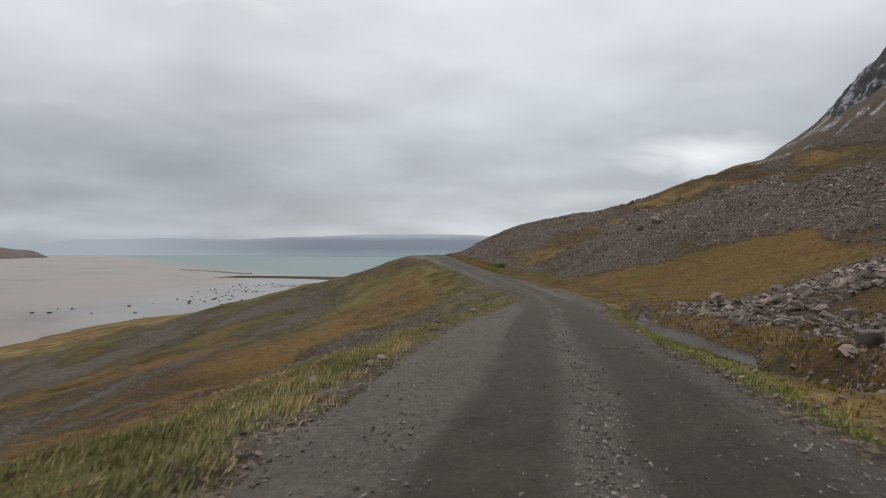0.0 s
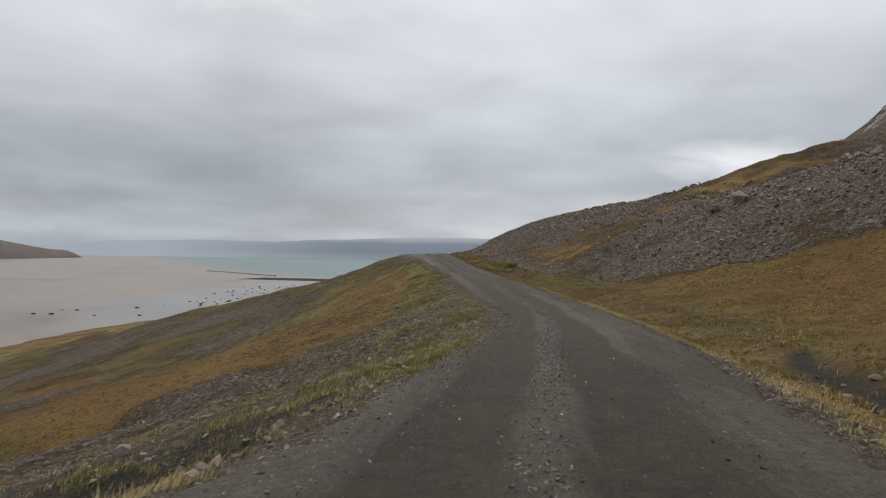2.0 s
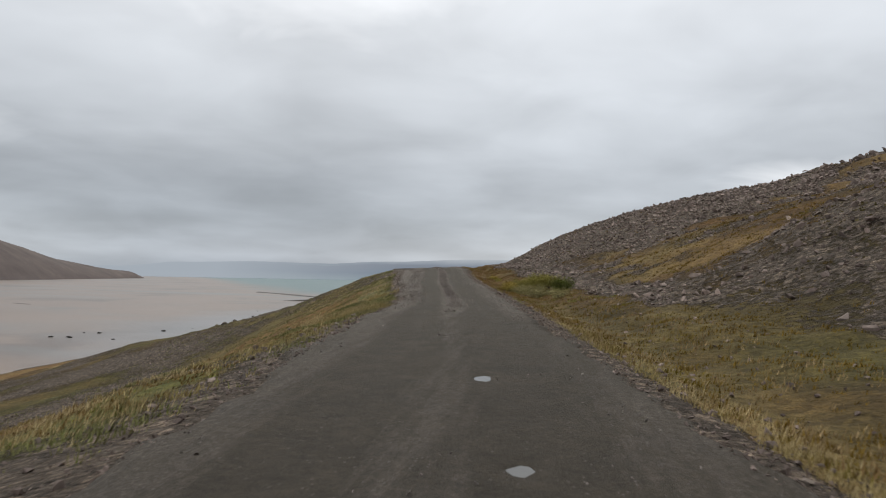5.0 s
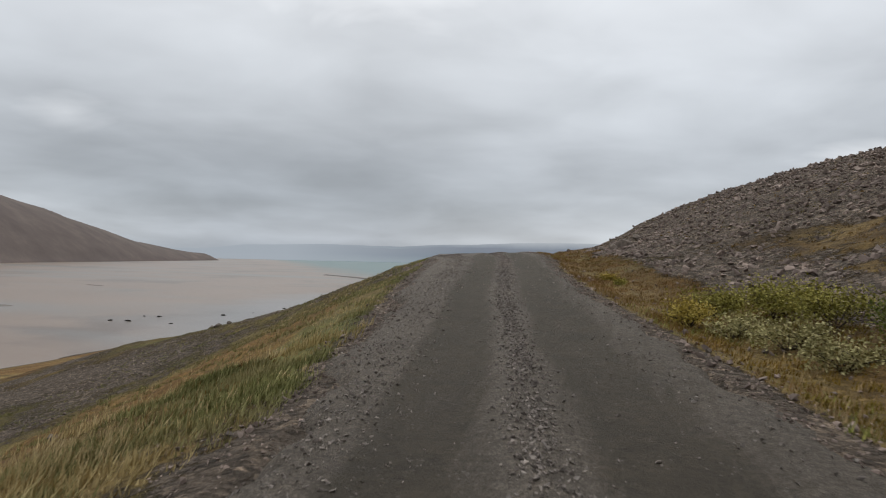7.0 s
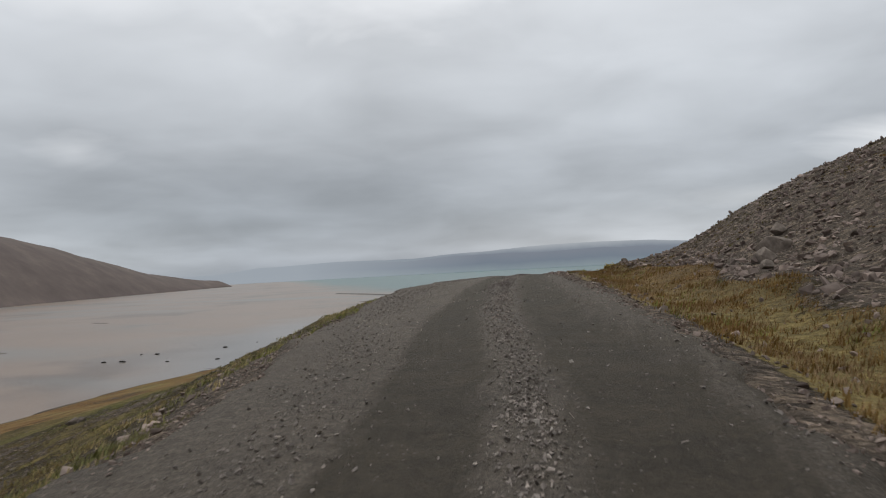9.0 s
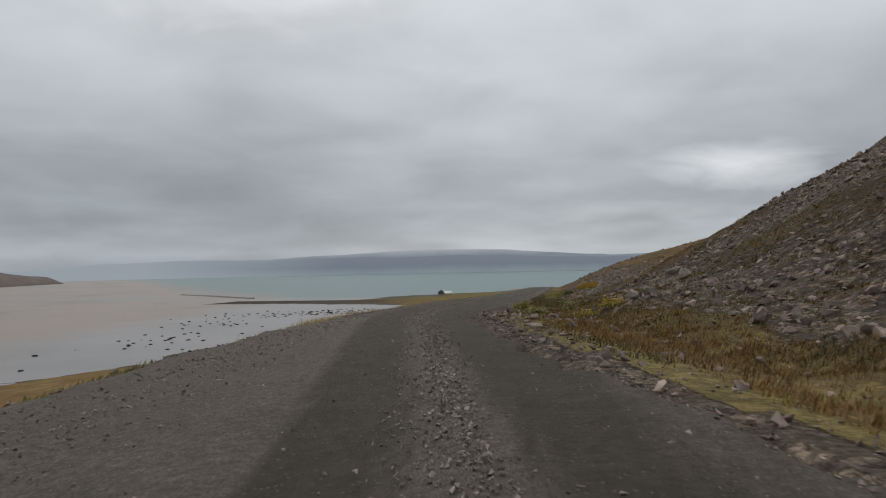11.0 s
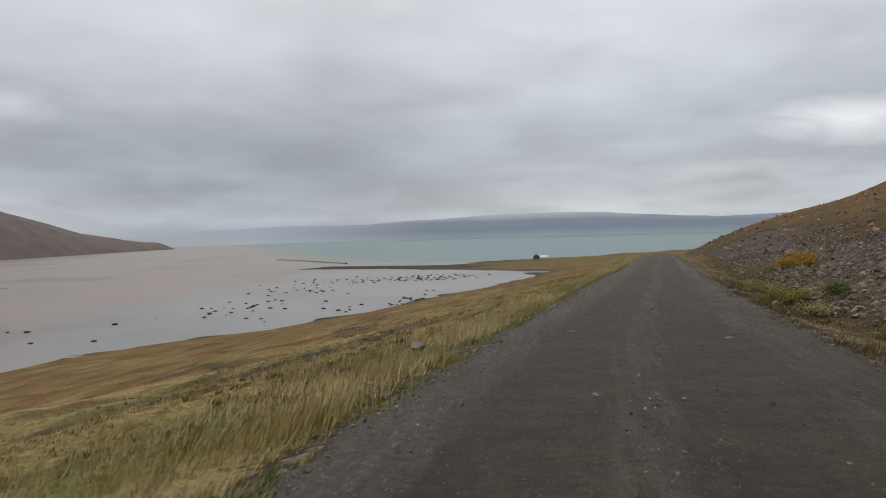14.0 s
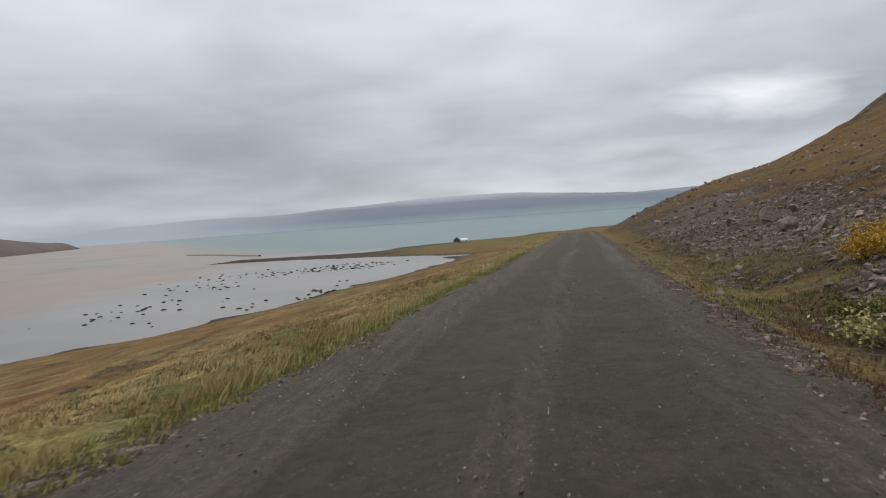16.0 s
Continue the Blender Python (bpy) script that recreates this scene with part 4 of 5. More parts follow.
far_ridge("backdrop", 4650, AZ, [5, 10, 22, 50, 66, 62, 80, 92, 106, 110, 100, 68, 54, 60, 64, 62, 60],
          backdrop_material("misty_ridge", (0.225, 0.258, 0.305), (0.40, 0.43, 0.465), 25, 112), "pale far ridge with haze and a cloud-pale top in its colour", 6)


# ---------------- stones, scree and gravel ----------------


def hull(points, seed, flat=0.7, rough=0.72):
    """An angular stone: the convex hull of a few random points. Vertices and triangles as arrays."""
    r = np.random.default_rng(seed)
    p = r.normal(size=(points, 3))
    p /= np.linalg.norm(p, axis=1)[:, None]
    p *= r.uniform(rough, 1.0, (points, 1)) * np.array([0.5, 0.4, 0.5 * flat])
    bm = bmesh.new()
    for q in p:
        bm.verts.new(q)
    res = bmesh.ops.convex_hull(bm, input=bm.verts)
    loose = [v for v in bm.verts if not v.link_faces]
    bmesh.ops.delete(bm, geom=loose, context="VERTS")
    bmesh.ops.triangulate(bm, faces=bm.faces)
    bm.verts.index_update()
    v = np.array([q.co[:] for q in bm.verts])
    f = np.array([[q.index for q in g.verts] for g in bm.faces])
    bm.free()
    return v, f


def mesh_from(name, v, f, mat, smooth=False):
    me = bpy.data.meshes.new(name)
    me.vertices.add(len(v))
    me.vertices.foreach_set("co", np.asarray(v, np.float32).ravel())
    me.loops.add(f.size)
    me.loops.foreach_set("vertex_index", f.ravel().astype(np.int32))
    me.polygons.add(len(f))
    me.polygons.foreach_set("loop_start", (np.arange(len(f)) * f.shape[1]).astype(np.int32))
    me.polygons.foreach_set("use_smooth", np.full(len(f), smooth))
    me.update(calc_edges=True)
    me.materials.append(mat)
    return me


def rotations(n, r, tilt=0.5):
    a, b, c = r.uniform(0, 2 * math.pi, n), r.normal(0, tilt, n), r.normal(0, tilt, n)
    ca, sa, cb, sb, cc, sc = np.cos(a), np.sin(a), np.cos(b), np.sin(b), np.cos(c), np.sin(c)
    o, i = np.zeros(n), np.ones(n)
    rz = np.stack([ca, -sa, o, sa, ca, o, o, o, i], 1).reshape(n, 3, 3)
    rx = np.stack([i, o, o, o, cb, -sb, o, sb, cb], 1).reshape(n, 3, 3)
    ry = np.stack([cc, o, sc, o, i, o, -sc, o, cc], 1).reshape(n, 3, 3)
    return rz @ rx @ ry


def scatter(name, shapes, places, sizes, mat, seed, label, category, tilt=0.5):
    """Many small pieces joined into one mesh."""
    r = np.random.default_rng(seed)
    which = r.integers(0, len(shapes), len(places))
    vs, fs, base = [], [], 0
    for k, (v, f) in enumerate(shapes):
        m = which == k
        n = int(m.sum())
        if not n:
            continue
        rot = rotations(n, r, tilt)
        w = np.einsum("nij,vj->nvi", rot, v) * sizes[m][:, None, None] + places[m][:, None, :]
        vs.append(w.reshape(-1, 3))
        fs.append((f[None] + base + (np.arange(n) * len(v))[:, None, None]).reshape(-1, 3))
        base += n * len(v)
    ob = new(name, mesh_from(name, np.concatenate(vs), np.concatenate(fs), mat))
    return tagged(ob, label, category, kind="stuff")


STONES = [hull(8 + k % 3, 400 + k, 0.42 + 0.06 * (k % 5)) for k in range(12)]
PEBBLES = [hull(6, 500 + k, 0.6) for k in range(6)]


def on_land(n, y0, y1, u0, u1, keep, seed, power=1.0):
    """Random places on the ground in a stretch along the road, thinned by keep(cover, u, y)."""
    r = np.random.default_rng(seed)
    y = r.uniform(y0, y1, n)
    u = u0 + (u1 - u0) * r.uniform(0, 1, n) ** power
    x = u + road_x(y)
    z = ground(x, y)
    c = cover(x, y, z)
    m = r.uniform(0, 1, n) < keep(c, u, y)
    return np.stack([x, y, z], 1)[m], u[m], r


def sharp(c):
    return step(c["scree"], 0.42, 0.75)


p, u, r = on_land(82000, -6, 262, 4.2, 50, lambda c, u, y: sharp(c) * (u > 4.5), 11, 1.6)
size = (0.11 + 0.4 * r.uniform(0, 1, len(p)) ** 3.5 + 0.013 * np.maximum(0, u - 8) * r.uniform(0.2, 1.4, len(p))) * np.interp(p[:, 1], [30, 40, 60, 100, 150, 165], [1.6, 1.0, 0.85, 1.0, 1.0, 0.85])
p[:, 2] += size * 0.1
scatter("scree", STONES, p, size, MAT_SCREE, 12, "angular brown-grey basalt scree on the slope", "scree")

p, u, r = on_land(16000, 40, 262, 34, 95, lambda c, u, y: 0.12 + 0.7 * sharp(c), 31, 1.2)
size = 0.3 + 0.8 * r.uniform(0, 1, len(p)) ** 3.0
p[:, 2] += size * 0.1
scatter("scree", STONES, p, size, MAT_SCREE, 32, "coarse brown scree high on the hillside", "scree")

p, u, r = on_land(7000, 225, 430, 9, 120, lambda c, u, y: 0.25 + 0.75 * step(fbm(u, y, 9.0, 381, 2), 0.45, 0.6), 33, 1.3)
size = 0.25 + 0.9 * r.uniform(0, 1, len(p)) ** 4.0
p[:, 2] += size * 0.1
scatter("scree", STONES, p, size, MAT_SCREE, 34, "scattered brown stones on the heathy hillside", "scree")

p, u, r = on_land(38000, -6, 262, -2.5, -32, lambda c, u, y: (sharp(c) * np.interp(y, [160, 175], [1.0, 0.35]) + 0.3 * (u > -half_left(y) - 0.9)) * (u < -half_left(y) + 0.1), 13, 1.9)
size = (0.06 + 0.22 * r.uniform(0, 1, len(p)) ** 3) * np.where(-u - half_left(p[:, 1]) < 0.8, 0.6, 1.0) * np.interp(p[:, 1], [160, 175], [1.0, 0.55])
p[:, 2] += size * 0.12
scatter("shoulder_stones", STONES, p, size, MAT_SCREE, 14, "loose grey stones on the bank below the road", "stones")

p, u, r = on_land(22000, -6, 262, 1.7, 6.8, lambda c, u, y: 0.25 + 0.45 * (u < half_right(y) + 0.7) - 0.22 * step(y, 168, 174) + 0.15 * step(y, 195, 215) + 0.4 * np.exp(-((y - 163) / 7.0) ** 4), 15, 1.3)
size = (0.045 + 0.15 * r.uniform(0, 1, len(p)) ** 3) * np.interp(p[:, 1], [150, 158, 168, 174], [1.0, 1.25, 1.25, 0.85])
keep = u > half_right(p[:, 1]) - 0.15
p, size = p[keep], size[keep]
p[:, 2] += size * 0.15
scatter("verge_stones", STONES, p, size, MAT_SCREE, 16, "mixed stones along the road's verge", "stones")


def road_gravel():
    r = np.random.default_rng(17)
    n = 190000
    y = r.uniform(-2, 232, n)
    lane = r.uniform(0, 1, n)
    wob = 0.5 * (fbm(y * 0 + 5, y, 14.0, 105) - 0.5) + np.interp(y, TRACK_Y, TRACK_U)
    u = np.where(lane < 0.42, r.normal(0, 0.15, n) - wob,
                 np.where(lane < 0.66, r.normal(1.9, 0.32, n) - wob, np.where(lane < 0.9, r.normal(-1.9, 0.3, n) - wob, r.uniform(-2.5, 2.5, n))))
    u = np.where(u < 0, u * half_left(y) / 2.6, u)
    x = u + road_x(y)
    loose = fbm(x * 0 + 9, y, 16.0, 109) * 0.7 + 0.5 * fbm(x, y, 1.2, 113) + np.interp(y, [25, 52, 62, 84, 100, 146, 158, 204, 214], [0.2, 0.12, 0.02, -0.16, 0.22, 0.22, 0.13, 0.13, 0])
    share = np.where(lane < 0.42, np.interp(y, [0, 30, 44, 60, 68, 90, 97, 150, 160, 172, 180], [0.6, 0.35, 0.75, 0.6, 0.1, 0.12, 1.0, 1.0, 0.8, 0.5, 0.14]),
                     np.where(lane < 0.66, np.interp(y, [20, 36, 58, 66, 95, 110, 175, 190, 205], [0.45, 0.12, 0.12, 0.25, 0.35, 0.2, 0.1, 0.12, 0.3]),
                              np.where(lane < 0.9, np.interp(y, [0, 60, 90, 97, 135, 170, 182], [0.45, 0.25, 0.35, 1.0, 1.0, 0.85, 0.35]), 0.3))) * (1 - step(y, 205, 231))
    m = (r.uniform(0, 1, n) < share * step(loose, 0.42, 0.9)) & (u > -half_left(y) - 0.2) & (u < 2.8)
    x, y = x[m], y[m]
    z = road_height(x, y)[0] + 0.024
    size = (0.018 + 0.062 * r.uniform(0, 1, len(x)) ** 2.6) * np.interp(y, [150, 165], [1.0, 0.85])
    scatter("gravel", PEBBLES, np.stack([x, y, z + size * 0.12], 1), size, MAT_GRAVEL, 18, "loose pale gravel between and beside the wheel ruts", "gravel")


road_gravel()


def pale_stones():
    """Single light stones, larger than the gravel, kicked loose over the whole track and its shoulders."""
    r = np.random.default_rng(19)
    n = 3800
    y = r.uniform(-2, 232, n)
    u = r.normal(0, 1.8, n)
    u = np.where(u < 0, u * half_left(y) / 2.6, u)
    x = u + road_x(y)
    wob = 0.5 * (fbm(y * 0 + 5, y, 14.0, 105) - 0.5) + np.interp(y, TRACK_Y, TRACK_U)
    worn = np.exp(-np.abs((np.abs(u + wob) - 0.95) / 0.42) ** 3)
    m = (r.uniform(0, 1, n) < (0.15 + 0.85 * step(fbm(x, y, 1.8, 129), 0.42, 0.68)) * (1 - 0.75 * worn) * np.interp(y, [30, 40, 58, 64, 88, 97, 165, 178], [0.9, 0.4, 0.35, 0.25, 0.35, 0.8, 0.8, 0.45])) & (u > -half_left(y) - 0.3) & (u < 2.9)
    x, y = x[m], y[m]
    size = 0.028 + 0.085 * r.uniform(0, 1, len(x)) ** 3.0
    z = road_height(x, y)[0] + 0.02
    scatter("pale_stones", PEBBLES, np.stack([x, y, z + size * 0.16], 1), size, MAT_PALE, 20, "scattered pale stones lying loose on the gravel track", "stones")


pale_stones()


def edge_gravel():
    """Small stones thrown out of the ruts on to both edges of the road."""
    r = np.random.default_rng(23)
    n = 42000
    y = r.uniform(-2, 226, n)
    v = np.abs(r.normal(0, 0.5, n)) - 0.35
    left = r.uniform(0, 1, n) < 0.5
    u = np.where(left, -half_left(y) - v, half_right(y) + v)
    x = u + road_x(y)
    m = r.uniform(0, 1, n) < 0.35 + 0.65 * step(fbm(x, y, 1.4, 131), 0.35, 0.6)
    x, y = x[m], y[m]
    size = 0.022 + 0.075 * r.uniform(0, 1, len(x)) ** 3.0
    z = np.maximum(road_height(x, y)[0] + 0.02, ground(x, y))
    scatter("edge_gravel", PEBBLES, np.stack([x, y, z + size * 0.1], 1), size, MAT_SCREE, 24, "brown-grey gravel and chips along the road's edges", "gravel")


edge_gravel()


def rock_thing(shape_seed, place, size, mat, name, label, category, group, sink=0.12, flat=0.75):
    v, f = hull(18, shape_seed, flat, 0.62)
    me = mesh_from(name, v * size, f, mat)
    ob = new(name, me)
    if name == "boulder":
        bev = bmesh.new()
        bev.from_mesh(me)
        bmesh.ops.bevel(bev, geom=bev.edges, offset=0.02 * size, segments=1, affect="EDGES", clamp_overlap=True)
        bev.to_mesh(me)
        bev.free()
    ob.matrix_world = pose(place[0], place[1], place[2] + size * (0.5 * flat * 0.8 - sink), 0, 0, (shape_seed * 47) % 360)
    return tagged(ob, label, category, group)


# larger boulders: x, y, size
BOULDERS = [(17.1, 22.2, 1.3), (12.9, 10.8, 0.8), (19.6, 37.7, 1.2), (14.7, 21.9, 0.8), (23.6, 38.9, 0.95), (29.6, 98.1, 1.8), (28.5, 89.6, 1.6), (30.3, 88.6, 2.1),
            (7.9, 145.9, 0.95), (8.6, 148.2, 1.5), (7.2, 141.6, 0.55), (1.4, 165.8, 0.3), (0.8, 163.9, 0.26), (7.5, 177.2, 0.85), (3.7, 167.1, 0.6), (3.9, 165.7, 0.65),
            (15.0, 240.3, 1.2), (16.4, 247.0, 1.7), (17.6, 25.4, 0.9), (16.2, 17.5, 0.85), (19.8, 28.0, 1.1), (21.0, 19.5, 1.2), (9.6, 152.5, 0.9), (6.6, 172.3, 0.7)]
for k, (x, y, s) in enumerate(BOULDERS):
    rock_thing(600 + k, (x, y, float(ground(np.array([x]), np.array([y]))[0])), s, MAT_ROCK, "boulder",
               "weathered brown-grey basalt boulder lying among scree", "boulder", "boulders on the slope")
SEAWARD = [(-7.06, 207.6, 0.45), (-4.0, 194.6, 0.4), (-5.7, 201.0, 0.32), (3.0, 77.1, 0.7), (1.3, 41.8, 0.6), (-29.8, 160.9, 1.2), (5.35, 28.4, 0.5), (4.3, 31.2, 0.42), (-27.5, 159.0, 0.8), (-32.0, 163.5, 0.9), (5.2, 66.0, 0.45), (1.2, 60.0, 0.6)]
for k, (x, y, s) in enumerate(SEAWARD):
    rock_thing(640 + k, (x, y, float(ground(np.array([x]), np.array([y]))[0])), s, MAT_ROCK, "boulder",
               "grey boulder lying in the grass below the road", "boulder", "boulders below the road")

# single stones that stand out beside the track
PIECES = []
for k in range(14):
    v, f = hull(14, 900 + k, 0.55 + 0.03 * (k % 6), 0.68)
    PIECES.append(mesh_from("stone", v, f, MAT_ROCK))


def loose_stones(count, y0, y1, u0, u1, low, high, seed, label, group):
    r = random.Random(seed)
    for k in range(count):
        y = r.uniform(y0, y1)
        u = u0 + (u1 - u0) * r.random() ** 1.4
        if u < 0:
            u = u + 2.6 - float(half_left(y))
        x = u + float(road_x(y))
        size = low + (high - low) * r.random() ** 2.2
        z = float(ground(np.array([x]), np.array([y]))[0])
        ob = new("stone", r.choice(PIECES))
        ob.matrix_world = pose(x, y, z + size * 0.1, r.uniform(-18, 18), r.uniform(-18, 18), r.uniform(0, 360)) @ Matrix.Diagonal((size * r.uniform(0.85, 1.3), size, size * r.uniform(0.8, 1.1), 1))
        tagged(ob, label, "stone", group)


loose_stones(20, 34.5, 41, 5.6, 13.0, 0.16, 0.5, 20, "pale stone in the stony patch by the brook's head", "stones by the brook")
loose_stones(30, 8, 33, 6.6, 14.0, 0.25, 0.8, 26, "pale weathered stone lying in the scree above the brook", "stones by the brook")
loose_stones(34, 12, 33, 5.1, 9.0, 0.14, 0.5, 30, "brown-grey stone half sunk in the boggy ground by the brook", "stones by the brook")
loose_stones(18, 160, 172, 1.9, 5.0, 0.12, 0.42, 27, "pale stone lying on the gravelly verge", "stones on the verge")
loose_stones(30, 55, 66, -5.5, -17.0, 0.2, 0.55, 28, "pale rounded stone in the gully below the track", "stones in the gully")
loose_stones(30, -2, 33, -2.7, -3.9, 0.1, 0.36, 29, "pale stone on the gravel lip of the track", "stones on the bank")
loose_stones(18, 172, 200, 2.6, 6.0, 0.1, 0.28, 21, "angular grey-brown stone lying on the grassy verge", "stones on the verge")
loose_stones(20, 200, 232, 2.7, 6.5, 0.14, 0.45, 22, "weathered stone half sunk in low heath by the road", "stones on the verge")
loose_stones(28, 20, 70, -3.2, -9.0, 0.14, 0.38, 23, "pale angular stone on the bank below the track", "stones on the bank")
loose_stones(20, 70, 150, 2.6, 4.6, 0.12, 0.32, 24, "loose stone at the gravel edge of the track", "stones at the road's edge")
loose_stones(18, 92, 134, -2.9, -9.0, 0.12, 0.36, 25, "grey stone lying in the grass of the bank", "stones on the bank")

# dark rocks standing out of the tidal flat: x, y, size
TIDE = [(-187, 516, 2.3), (-194, 534, 2.4), (-212, 558, 2.3), (-207, 560, 1.6), (-183, 537, 2.1), (-214, 596, 2.1), (-162, 511, 1.9), (-187, 577, 2.3), (-208, 639, 2.3),
        (-171, 559, 2.5), (-182, 601, 2.7), (-189, 607, 2.1), (-146, 497, 1.3), (-205, 662, 1.6), (-205, 683, 2.0), (-181, 659, 2.3), (-175, 676, 2.0), (-230, 784, 2.0),
        (-154, 647, 1.8), (-122, 573, 2.8), (-125, 561, 1.8), (-126, 544, 2.6), (-245, 464, 2.5), (-254, 463, 1.7), (-253, 433, 2.6), (-243, 434, 2.9), (-216, 432, 1.9), (-192, 438, 2.2), (-219, 490, 2.8)]
tide_rng = random.Random(5)
spots = list(TIDE)
for k in range(235):
    cx, cy, sx_, sy_ = tide_rng.choice([(-160, 780, 34, 30), (-150, 790, 26, 20), (-155, 785, 22, 14), (-130, 800, 20, 12), (-140, 805, 30, 22), (-110, 835, 26, 9), (-200, 690, 24, 40), (-185, 560, 26, 34), (-100, 600, 6, 28)])
    spots.append((tide_rng.gauss(cx, sx_), tide_rng.gauss(cy, sy_), tide_rng.uniform(0.9, 2.6)))
for k, (x, y, s) in enumerate(spots):
    shape = rock_thing(700 + k % 12, (x, y, SEA), s * 1.5, MAT_WEED, "tidal_rock", "dark weed-covered rock standing in shallow water", "rock", "rocks on the tidal flat", 0.04, 0.28)

# ---------------- pools and the brook ----------------


def pool_material(name):
    m, t, b = material(name)
    b.inputs["Base Color"].default_value = (0.10, 0.095, 0.085, 1)
    b.inputs["Roughness"].default_value = 0.08
    b.inputs["Specular IOR Level"].default_value = 0.3
    b.inputs["IOR"].default_value = 1.33
    bump(t, b, noise_tex(t, place_of(t), 6.0, 3.0), 0.12, 0.02)
    return m


MAT_POOL = pool_material("still_pool_water")
for k, (x, y, a, c) in enumerate(PUDDLES):
    t = np.linspace(0, 2 * math.pi, 25)[:-1]
    rr = 1.0 + 0.18 * np.sin(t * 2 + k) + 0.12 * np.sin(t * 3 + 2 * k)
    rim = float(road_height(np.array([x]), np.array([y]))[0][0])
    v = np.concatenate([[[0, 0, 0]], np.stack([a * 1.05 * rr * np.cos(t), c * 0.85 * rr * np.sin(t), 0 * t], 1)])
    f = np.array([[0, 1 + i, 1 + (i + 1) % 24] for i in range(24)])
    ob = new("puddle", mesh_from("puddle", v, f, MAT_POOL))
    ob.matrix_world = pose(x, y, rim + 0.02 + 0.026)
    tagged(ob, "small rain puddle reflecting the grey sky in a rut", "puddle", "puddles on the road")


def brook():
    y = np.linspace(10, 36, 70)
    u = np.interp(y, STREAM_Y, STREAM_U) + 0.1 * np.sin(y * 0.7)
    half = np.interp(y, [10, 12, 14, 17, 23, 26, 30, 36], [0.02, 0.12, 0.55, 0.85, 0.8, 0.48, 0.3, 0.05]) + 0.08 * np.sin(y * 0.9 + 1)
    cols = np.linspace(-1, 1, 9)
    uu = u[:, None] + half[:, None] * cols[None] * 1.3
    yy = y[:, None] + 0 * uu
    xx = uu + road_x(yy)
    mid = ground(u + road_x(y), y)
    zz = np.convolve(np.pad(mid, 6, "edge"), np.ones(13) / 13, "valid")[:, None] + np.interp(y, [24, 28, 36], [0.27, 0.2, 0.02])[:, None] + 0 * uu
    m, t, b = material("brook_water")
    b.inputs["Base Color"].default_value = (0.03, 0.032, 0.031, 1)
    b.inputs["Roughness"].default_value = 0.1
    b.inputs["IOR"].default_value = 1.33
    bump(t, b, noise_tex(t, place_of(t), 5.0, 5.0, 0.6), 0.35, 0.05)
    ob = new("brook", grid_mesh("brook", xx, yy, zz, m))
    tagged(ob, "narrow grey brook running beside the track", "water", kind="structure")


brook()
p, u, r = on_land(3000, 8, 40, 2.4, 6.5, lambda c, u, y: 0.8 * np.exp(-((stream_gap(u, y) - 0.72) / 0.38) ** 2), 71)
size = 0.09 + 0.2 * r.uniform(0, 1, len(p)) ** 2
p[:, 2] += size * 0.1
scatter("brook_stones", STONES, p, size, MAT_SCREE, 72, "dark wet stones lying in and beside the brook", "stones")

p, u, r = on_land(3400, -2, 32, 5.1, 14, lambda c, u, y: 0.85 * step(fbm(u, y, 2.5, 383, 2), 0.34, 0.56), 75, 1.3)
size = 0.1 + 0.38 * r.uniform(0, 1, len(p)) ** 2.6
p[:, 2] += size * 0.12
scatter("scree", STONES, p, size, MAT_ROCK, 76, "weathered brown stones strewn over the slope above the brook", "scree")

# ---------------- grass and heath tufts ----------------


def tufts(name, places, height, spread, mat, seed, label, blades=6, width=0.02):
    r = np.random.default_rng(seed)
    n = len(places)
    hgt = np.repeat(height, blades) * r.uniform(0.55, 1.15, n * blades)
    base = np.repeat(places, blades, 0) + np.stack([r.normal(0, 1, n * blades), r.normal(0, 1, n * blades), 0 * hgt], 1) * np.repeat(spread, blades)[:, None] * 0.5
    base[:, 2] -= 0.03
    a = r.uniform(0, 2 * math.pi, n * blades)
    lean = r.uniform(0.15, 0.75, n * blades) * hgt
    d = np.stack([np.cos(a), np.sin(a), 0 * a], 1)
    wind = np.array([0.22, 0.1, 0.0])
    s = np.stack([-np.sin(a), np.cos(a), 0 * a], 1) * (width * r.uniform(0.7, 1.5, n * blades))[:, None]
    tip = base + d * lean[:, None] + wind * hgt[:, None] + np.array([0, 0, 1.0]) * hgt[:, None]
    v = np.stack([base - s, base + s, tip], 1).reshape(-1, 3)
    f = np.arange(n * blades * 3).reshape(-1, 3)
    ob = new(name, mesh_from(name, v, f, mat))
    return tagged(ob, label, "grass", kind="stuff")


def veg(c):
    return 1 - step(c["scree"], 0.35, 0.6)


def clumps(x, y, cell=1.3, seed=301):
    return step(fbm(x, y, cell, seed, 2), 0.4, 0.62)


def tuft_field(name, n, y0, y1, u0, u1, keep, hgt, mat, seed, label, power=1.3, blades=6, width=0.02, thin=0.3):
    p, u, r = on_land(n, y0, y1, u0, u1, keep, seed, power)
    m = r.uniform(0, 1, len(p)) < thin + clumps(p[:, 0], p[:, 1])
    p = p[m]
    h = hgt * r.uniform(0.5, 1.3, len(p))
    tufts(name, p, h, 0.35 * h + 0.1, mat, seed + 1, label, blades, width)


tuft_field("straw_grass", 42000, 160, 262, -3.2, -26, lambda c, u, y: veg(c) * (u < -half_left(y) - 0.65), 0.15, MAT_STRAW, 31, "wind-bent straw-yellow grass on the seaward slope", 1.9, 9, 0.009, 0.12)
tuft_field("rust_heath", 11000, 160, 262, -4.5, -32, lambda c, u, y: veg(c) * 0.8, 0.09, MAT_RUST, 33, "rust-brown heath between the grass tussocks", 1.4, 9, 0.014)
